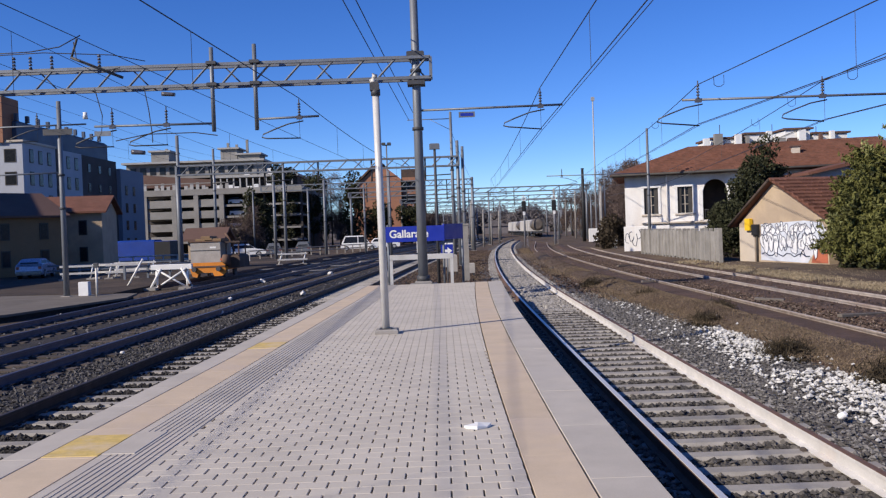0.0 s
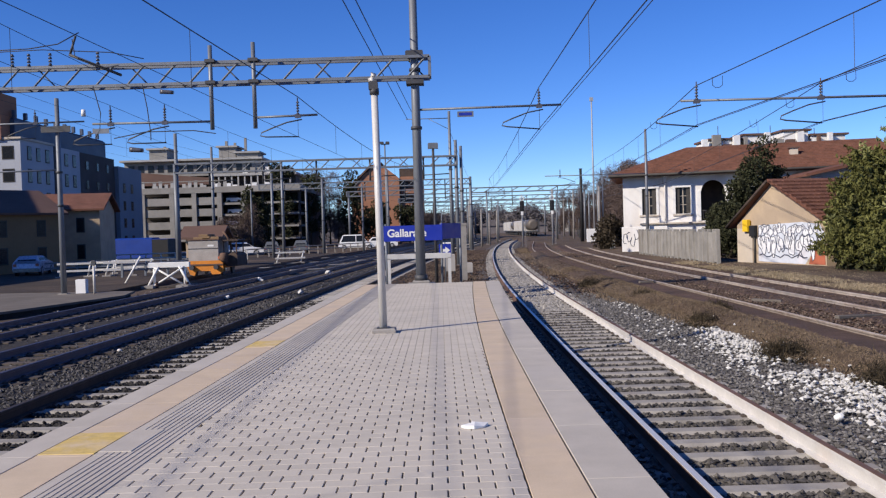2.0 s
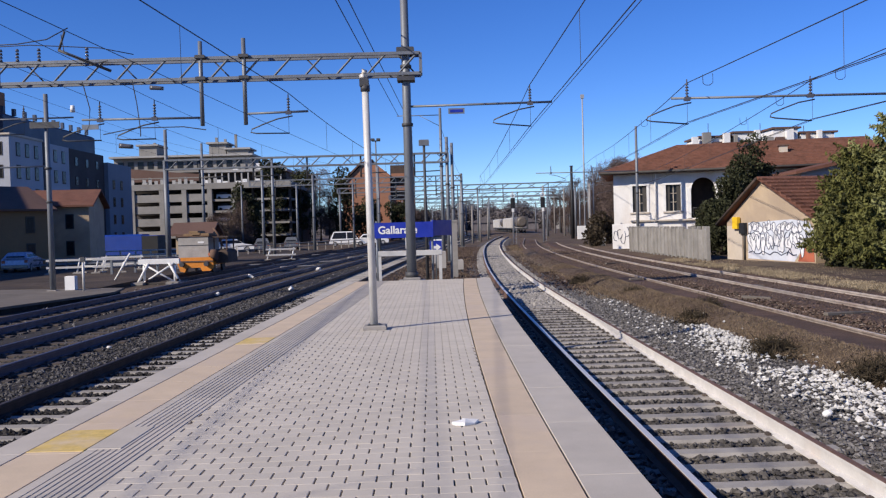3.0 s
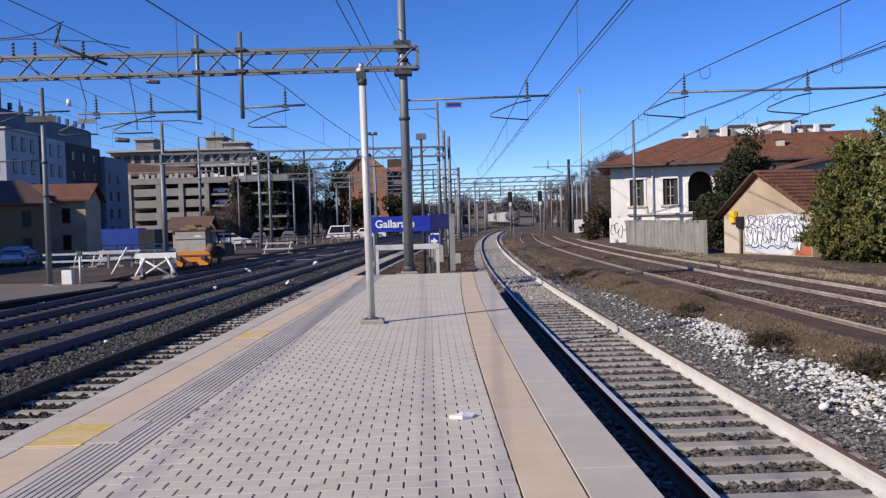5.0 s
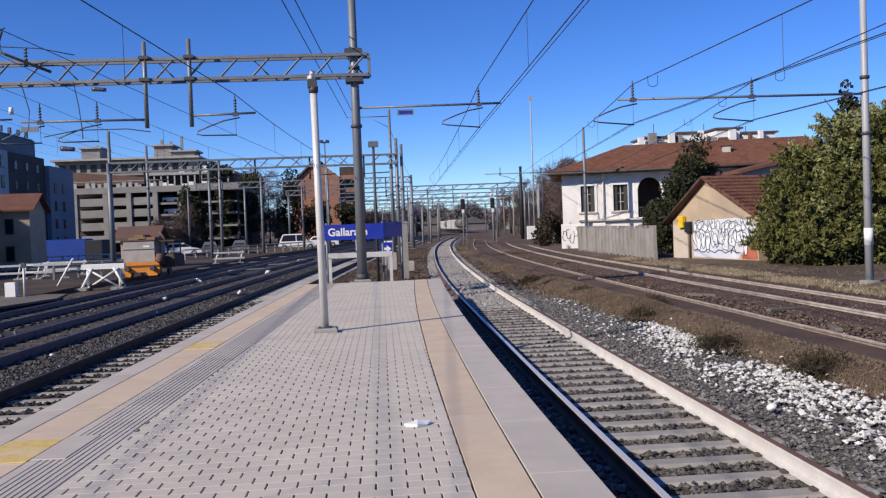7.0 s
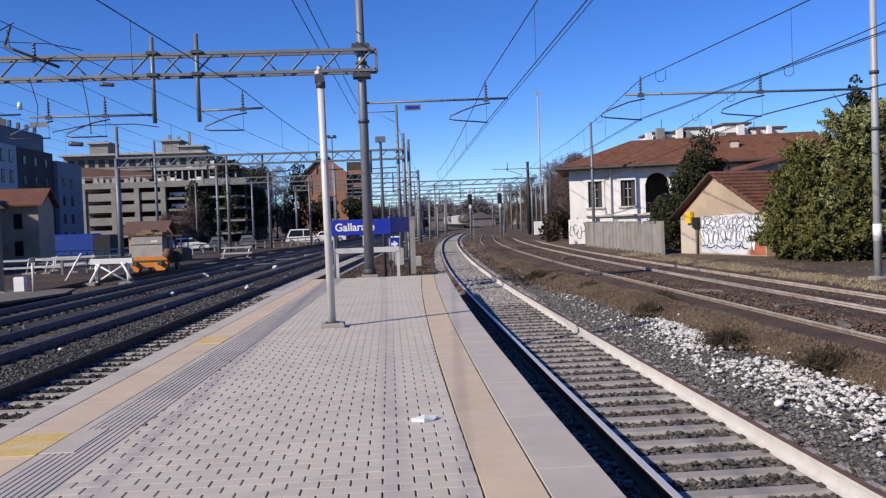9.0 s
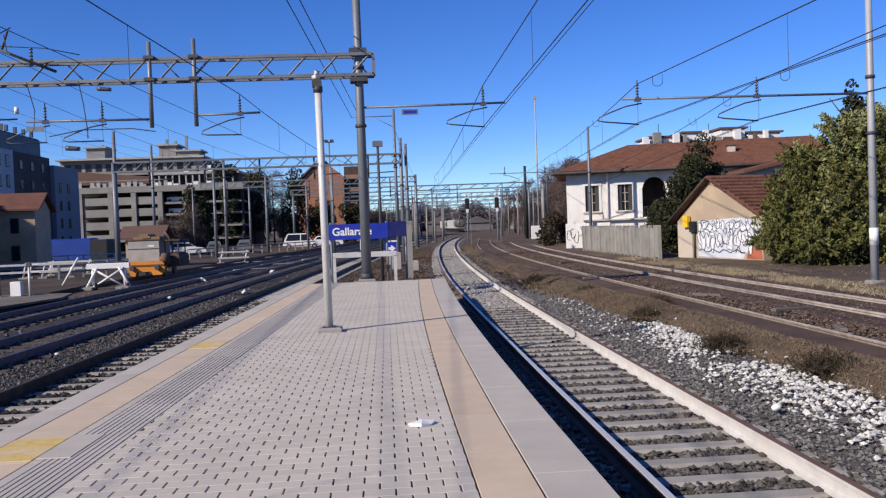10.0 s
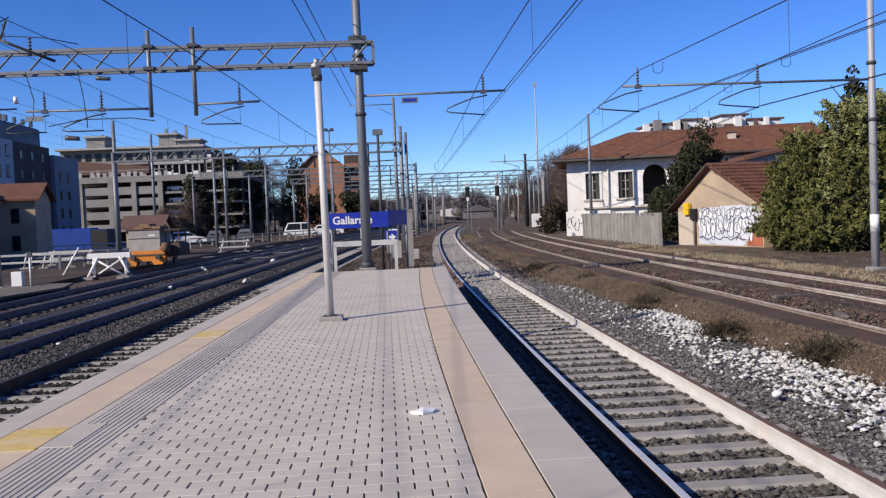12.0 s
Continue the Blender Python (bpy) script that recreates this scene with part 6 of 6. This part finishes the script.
for i, (x, y, w, h, mname) in enumerate(((16.9, 35.0, 1.2, 3.4, "leaf"), (17.7, 35.6, 1.4, 4.7, "leaf"), (19.1, 34.6, 1.5, 5.75, "leaf_pale"), (20.6, 35.4, 1.6, 6.0, "leaf"), (18.6, 33.3, 1.2, 3.6, "leaf"),
                                       (22.2, 36.5, 1.8, 6.5, "leaf_pale"), (20.6, 33.0, 1.4, 4.6, "leaf"), (24.2, 36.0, 2.0, 6.8, "leaf"), (22.6, 33.0, 1.4, 5.2, "leaf_pale"), (17.4, 33.4, 0.9, 2.2, "leaf"))):
    ev = tree("evergreen_tree", "dense yellowish green evergreen tree beside the shed", x, y, -0.5, h, 0.16, leafy(w * 1.05, w * 1.05, 0.4, h * 0.95, 60, 0.8, i, 0.5), 560, 0.1, M["leaf"], group="evergreens by the shed")
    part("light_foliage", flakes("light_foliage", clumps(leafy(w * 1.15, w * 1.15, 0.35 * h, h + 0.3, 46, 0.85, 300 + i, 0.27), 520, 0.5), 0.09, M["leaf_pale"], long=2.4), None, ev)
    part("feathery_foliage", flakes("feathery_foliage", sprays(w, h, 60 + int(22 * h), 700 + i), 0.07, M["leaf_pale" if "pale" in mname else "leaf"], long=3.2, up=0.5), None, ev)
    # Dark leaves inside the crown: its inner shade painted in for depth.
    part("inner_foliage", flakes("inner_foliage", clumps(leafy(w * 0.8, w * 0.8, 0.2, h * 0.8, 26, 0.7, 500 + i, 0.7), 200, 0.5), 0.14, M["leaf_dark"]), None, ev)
for i, (x, y, w, h) in enumerate(((18.5, 51.5, 0.9, 5.4), (19.5, 52.5, 0.95, 6.7), (17.5, 50.5, 0.9, 4.2), (16.6, 49.5, 0.75, 2.8), (20.5, 53.0, 0.8, 5.2), (17.2, 53.5, 0.9, 2.7), (18.4, 57.0, 0.9, 2.4))):
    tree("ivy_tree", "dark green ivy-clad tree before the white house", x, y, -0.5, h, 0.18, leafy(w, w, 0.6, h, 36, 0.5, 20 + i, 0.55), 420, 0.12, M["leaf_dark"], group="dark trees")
tree("cedar_tree", "tall dark conifer behind the evergreens", 31.4, 56, -0.5, 10.3, 0.2, leafy(2.0, 2.0, 2, 10.3, 40, 0.95, 77, 0.6), 160, 0.22, M["leaf_dark"], group="dark trees")
for i, (x, y, w, h) in enumerate(((15.6, 82, 1.0, 2.6), (16.8, 84, 0.9, 2.4), (14.4, 76, 0.4, 1.0))):
    tree("bush", "dense brownish bush beside the track", x, y, -0.5, h, 0.1, leafy(w, w, 0.3, h, 26, 0.3, 40 + i, 0.6), 160, 0.2, M["leaf_brown"], group="dark trees")
for i, (x, y, w, h, mname) in enumerate(((-27.5, 128, 2.6, 8, "leaf_dark"), (-26.0, 142, 3.0, 13.5, "leaf_dark"), (-22.5, 150, 3.0, 12, "leaf_dark"), (-28, 124, 2.4, 6, "twig"), (-20.5, 160, 3.4, 13, "twig_grey"), (-23.8, 165, 3.0, 14.0, "twig_grey"),
                                       (-32, 128, 2.0, 4, "twig"), (-15.2, 150, 2.2, 12, "leaf_dark"), (-18.0, 152, 2.2, 9, "twig"), (-12, 160, 3.0, 7, "leaf_dark"), (-6, 165, 3.0, 7, "leaf_dark"), (-2, 170, 3, 6, "twig"),
                                       (24.5, 112, 2.4, 8, "twig"), (27.5, 130, 2.6, 10.5, "twig"), (31, 140, 3.2, 12, "twig"), (25.5, 135, 2.6, 9, "twig"), (30.5, 160, 3.4, 12, "twig_grey"), (24.5, 150, 2.4, 8, "twig"), (38, 150, 4, 13, "twig"), (27, 180, 3.2, 9, "twig"), (26, 122, 2.6, 10, "twig"), (29, 135, 3.2, 11, "twig"), (33, 150, 3.5, 12, "twig"), (28, 145, 2.6, 8.5, "twig"), (36, 170, 4.0, 14, "twig"), (40, 190, 4.5, 15, "twig_grey"), (22.5, 104, 1.8, 6, "twig"), (34, 200, 4, 12, "twig"), (46, 175, 5, 15, "twig"))):
    far = "leaf" not in mname
    tree("bare_tree" if far else "dark_tree", "leafless brownish winter tree behind the yard" if far else "dark evergreen tree at the yard's edge", x, y, -0.6, h, 0.22, leafy(w, w, h * 0.15, h, 40, 0.45, 60 + i, 1.1 if far else 1.0), 150 if far else 130, 0.045 if far else 0.26, M[mname], group="trees behind the yard", long=13.0 if far else 1.6)
hz = []
rr = random.Random(3)
for k in range(240):
    x = -150 + 420 * k / 240
    hz.append((x, 380 + rr.uniform(-30, 60), rr.uniform(0, 5), rr.uniform(4, 8), 4, rr.uniform(4, 9)))
single("backdrop", flakes("backdrop", clumps(hz, 60, 0.3), 0.32, M["far_haze"], long=9.0), None, "far bare woods along the horizon", "woods", kind="stuff")
for k in range(12):
    x0 = -60 + 15 * k + rr.uniform(-3, 3)
    fbk = thing("house", "distant town house on the horizon, paled by painted haze", "house", pose(x0, 330 + rr.uniform(-20, 30), -0.6), "distant houses")
    w, h = rr.uniform(7, 12), rr.uniform(2.4, 3.8)
    part("wall", box(0, w, 0, 9, 0, h), M[rr.choice(("garage", "far_haze", "far_haze"))], fbk)
    part("roof", prism(bmesh.new(), [(-0.5, h), (w / 2, h + 2.4), (w + 0.5, h)], -0.5, 9.5, "y"), M["far_haze"], fbk)

# ---------- signals, tall poles and small trackside things ----------
for x, y in ((9.9, 105), (13.55, 105)):
    s = thing("rail_signal", "railway signal with a black head on a pale mast", "signal", pose(x, y, -0.8), "rail signals")
    part("mast", bar((0, 0.2, 0), (0, 0.2, 6.4), 0.055, 8), M["steel_pale"], s)
    part("head", box(-0.26, 0.26, -0.1, 0.1, 4.35, 5.6, ch=0.08), M["black"], s)
    for z in (4.65, 5.0, 5.35):
        part("hood", bar((0, -0.35, z), (0, -0.1, z), 0.14, 8), M["black"], s)
    ld = part("ladder", bar((0.12, 0.27, 0), (0.12, 0.27, 4.3), 0.018, 5), M["steel_pale"], s)
    part("stile", bar((0.4, 0.27, 0), (0.4, 0.27, 4.3), 0.018, 5), M["steel_pale"], ld)
    for k in range(12):
        part("rung", bar((0.12, 0.27, 0.3 + 0.34 * k), (0.4, 0.27, 0.3 + 0.34 * k), 0.012, 4), M["steel_pale"], ld)
    part("plate", box(-0.15, 0.15, -0.12, -0.08, 3.9, 4.3), M["white"], s)
    part("top_ring", tube(bmesh.new(), [(0.24 * math.cos(k * math.pi / 6), 0, 5.9 + 0.24 * math.sin(k * math.pi / 6)) for k in range(13)], 0.05, 5), M["white"], s)
for x, y, h, r, mm in ((19.9, 112, 18.2, 0.12, "steel_pale"), (18.6, 114, 9.6, 0.24, "black"), (21.8, 116, 9.4, 0.12, "steel")):
    t = thing("tall_pole", "tall slim steel pole beside the track", "pole", pose(x, y, -0.6), "tall poles")
    part("shaft", bar((0, 0, 0), (0, 0, h), r, 10, r * 0.7), M[mm], t)
    part("cap", box(-0.22, 0.22, -0.12, 0.12, h, h + 0.5 if h > 12 else h + 0.1, ch=0.03), M[mm], t)
for x, y, w, h in ((19.2, 110, 0.65, 1.9), (15.0, 76.5, 0.3, 1.0), (-2.5, 92, 0.35, 1.3), (0.6, 78, 0.5, 1.2), (24, 140, 0.5, 1.6)):
    c = thing("relay_box", "pale metal trackside cabinet on a plinth", "cabinet", pose(x, y, -0.75), "trackside boxes")
    part("body", box(-w, w, -0.3, 0.3, 0.1, h, ch=0.04), M["white"], c)
    part("plinth", box(-w * 0.9, w * 0.9, -0.25, 0.25, 0, 0.1), M["concrete"], c)
for x, y, h in ((3.5, 105, 5.8), (5.4, 115, 5.0), (7.0, 125, 4.6), (9.1, 140, 5.2), (14.25, 110, 7.2), (21.5, 140, 8.0), (24.9, 175, 9.0), (16.9, 92, 6.5)):
    cp = thing("concrete_pole", "pale slim concrete pole along the tracks", "pole", pose(x, y, -0.8), "pale poles")
    part("shaft", bar((0, 0, 0), (0, 0, h), 0.15, 8, 0.1), M["concrete"], cp)
    part("cap", box(-0.3, 0.3, -0.08, 0.08, h - 0.5, h - 0.38), M["steel"], cp)
fm = thing("floodlight_mast", "slim grey mast with a small floodlight beyond the tracks", "lamp post", pose(-5.7, 92, -0.8))
part("shaft", bar((0, 0, 0), (0, 0, 11.6), 0.11, 10, 0.07), M["steel"], fm)
part("crossbar", box(-0.4, 0.5, -0.06, 0.06, 11.6, 11.7), M["steel_dark"], fm)
for x in (-0.3, 0.3):
    part("floodlight", box(x - 0.2, x + 0.2, -0.2, 0.2, 11.68, 11.92, ch=0.05), M["steel_dark"], fm)


# ---------- the freight train ----------
def wheelset(t, y):
    w = part("wheelset", bar((-0.85, y, 0.46), (0.85, y, 0.46), 0.09, 8), M["steel_dark"], t)
    for x in (-0.75, 0.75):
        part("wheel", bar((x - 0.07, y, 0.46), (x + 0.07, y, 0.46), 0.46, 16), M["steel_dark"], w)


def wagon(kind, l, label):
    t = thing("freight_wagon", label, "freight wagon", None, "wagons of the freight train")
    part("underframe", box(-1.3, 1.3, -l / 2, l / 2, 0.95, 1.25, ch=0.03), M["steel_dark"], t)
    for y in (-l / 2 + 1.6, -l / 2 + 3.4, l / 2 - 3.4, l / 2 - 1.6):
        wheelset(t, y)
    for y in (-l / 2 - 0.35, l / 2 + 0.05):
        for x in (-0.87, 0.87):
            part("buffer", bar((x, y, 1.06), (x, y + 0.3, 1.06), 0.2, 10), M["steel_dark"], t)
    if kind == "tank":
        pts = [(0, -l / 2 + 0.35, 2.65), (0, -l / 2 + 0.45, 2.65), (0, -l / 2 + 0.75, 2.65), (0, l / 2 - 0.75, 2.65), (0, l / 2 - 0.45, 2.65), (0, l / 2 - 0.35, 2.65)]
        b = bmesh.new()
        rings = []
        for (x, y, z), r in zip(pts, (0.7, 1.05, 1.28, 1.28, 1.05, 0.7)):
            rings.append([b.verts.new((r * math.cos(k * math.pi / 12), y, z + r * math.sin(k * math.pi / 12))) for k in range(24)])
        for p, q in zip(rings, rings[1:]):
            for k in range(24):
                b.faces.new((p[k], p[(k + 1) % 24], q[(k + 1) % 24], q[k])).smooth = True
        b.faces.new(rings[0])
        b.faces.new(rings[-1])
        part("tank", b, M["tank"], t)
        part("dome", bar((0, 0, 4.0), (0, 0, 4.35), 0.4, 12), M["tank"], t)
        part("ladder", box(0.9, 1.3, -l / 2 + 0.1, -l / 2 + 0.2, 1.2, 3.9), M["steel_dark"], t)
    else:
        part("body", box(-1.38, 1.38, -l / 2 + 0.1, l / 2 - 0.1, 1.25, 3.75, ch=0.18), M["cargo"], t)
        for k in range(8):
            y = -l / 2 + 0.6 + k * (l - 1.2) / 7
            for s in (-1, 1):
                part("rib", box(s * 1.38 - 0.04, s * 1.38 + 0.04, y - 0.06, y + 0.06, 1.3, 3.5), M["cargo"], t)
    return t


TRAIN = []
back = 0.0
for k, (kind, l) in enumerate((("tank", 13.0), ("box", 14.0), ("box", 14.0), ("tank", 13.0), ("box", 14.0), ("box", 14.0))):
    label = "brown grey tank wagon at the end of the train" if k == 0 else "brown grey tank wagon" if kind == "tank" else "pale covered freight wagon"
    TRAIN.append((wagon(kind, l, label), back + l / 2))
    back += l + 1.2


# ---------- movement ----------
def motions():
    """The train draws away along the middle track."""
    times = [0.5 * k for k in range(25)]
    for wag, ahead in TRAIN:
        rows = []
        for t in times:
            y = 176 + 6.7 * t + ahead
            s = c_mid(y + 4) - c_mid(y - 4)
            rows.append((t, pose(c_mid(y), y, RAIL, 0, 0, -math.degrees(math.atan(s / 8)))))
        walk(wag, rows)


motions()
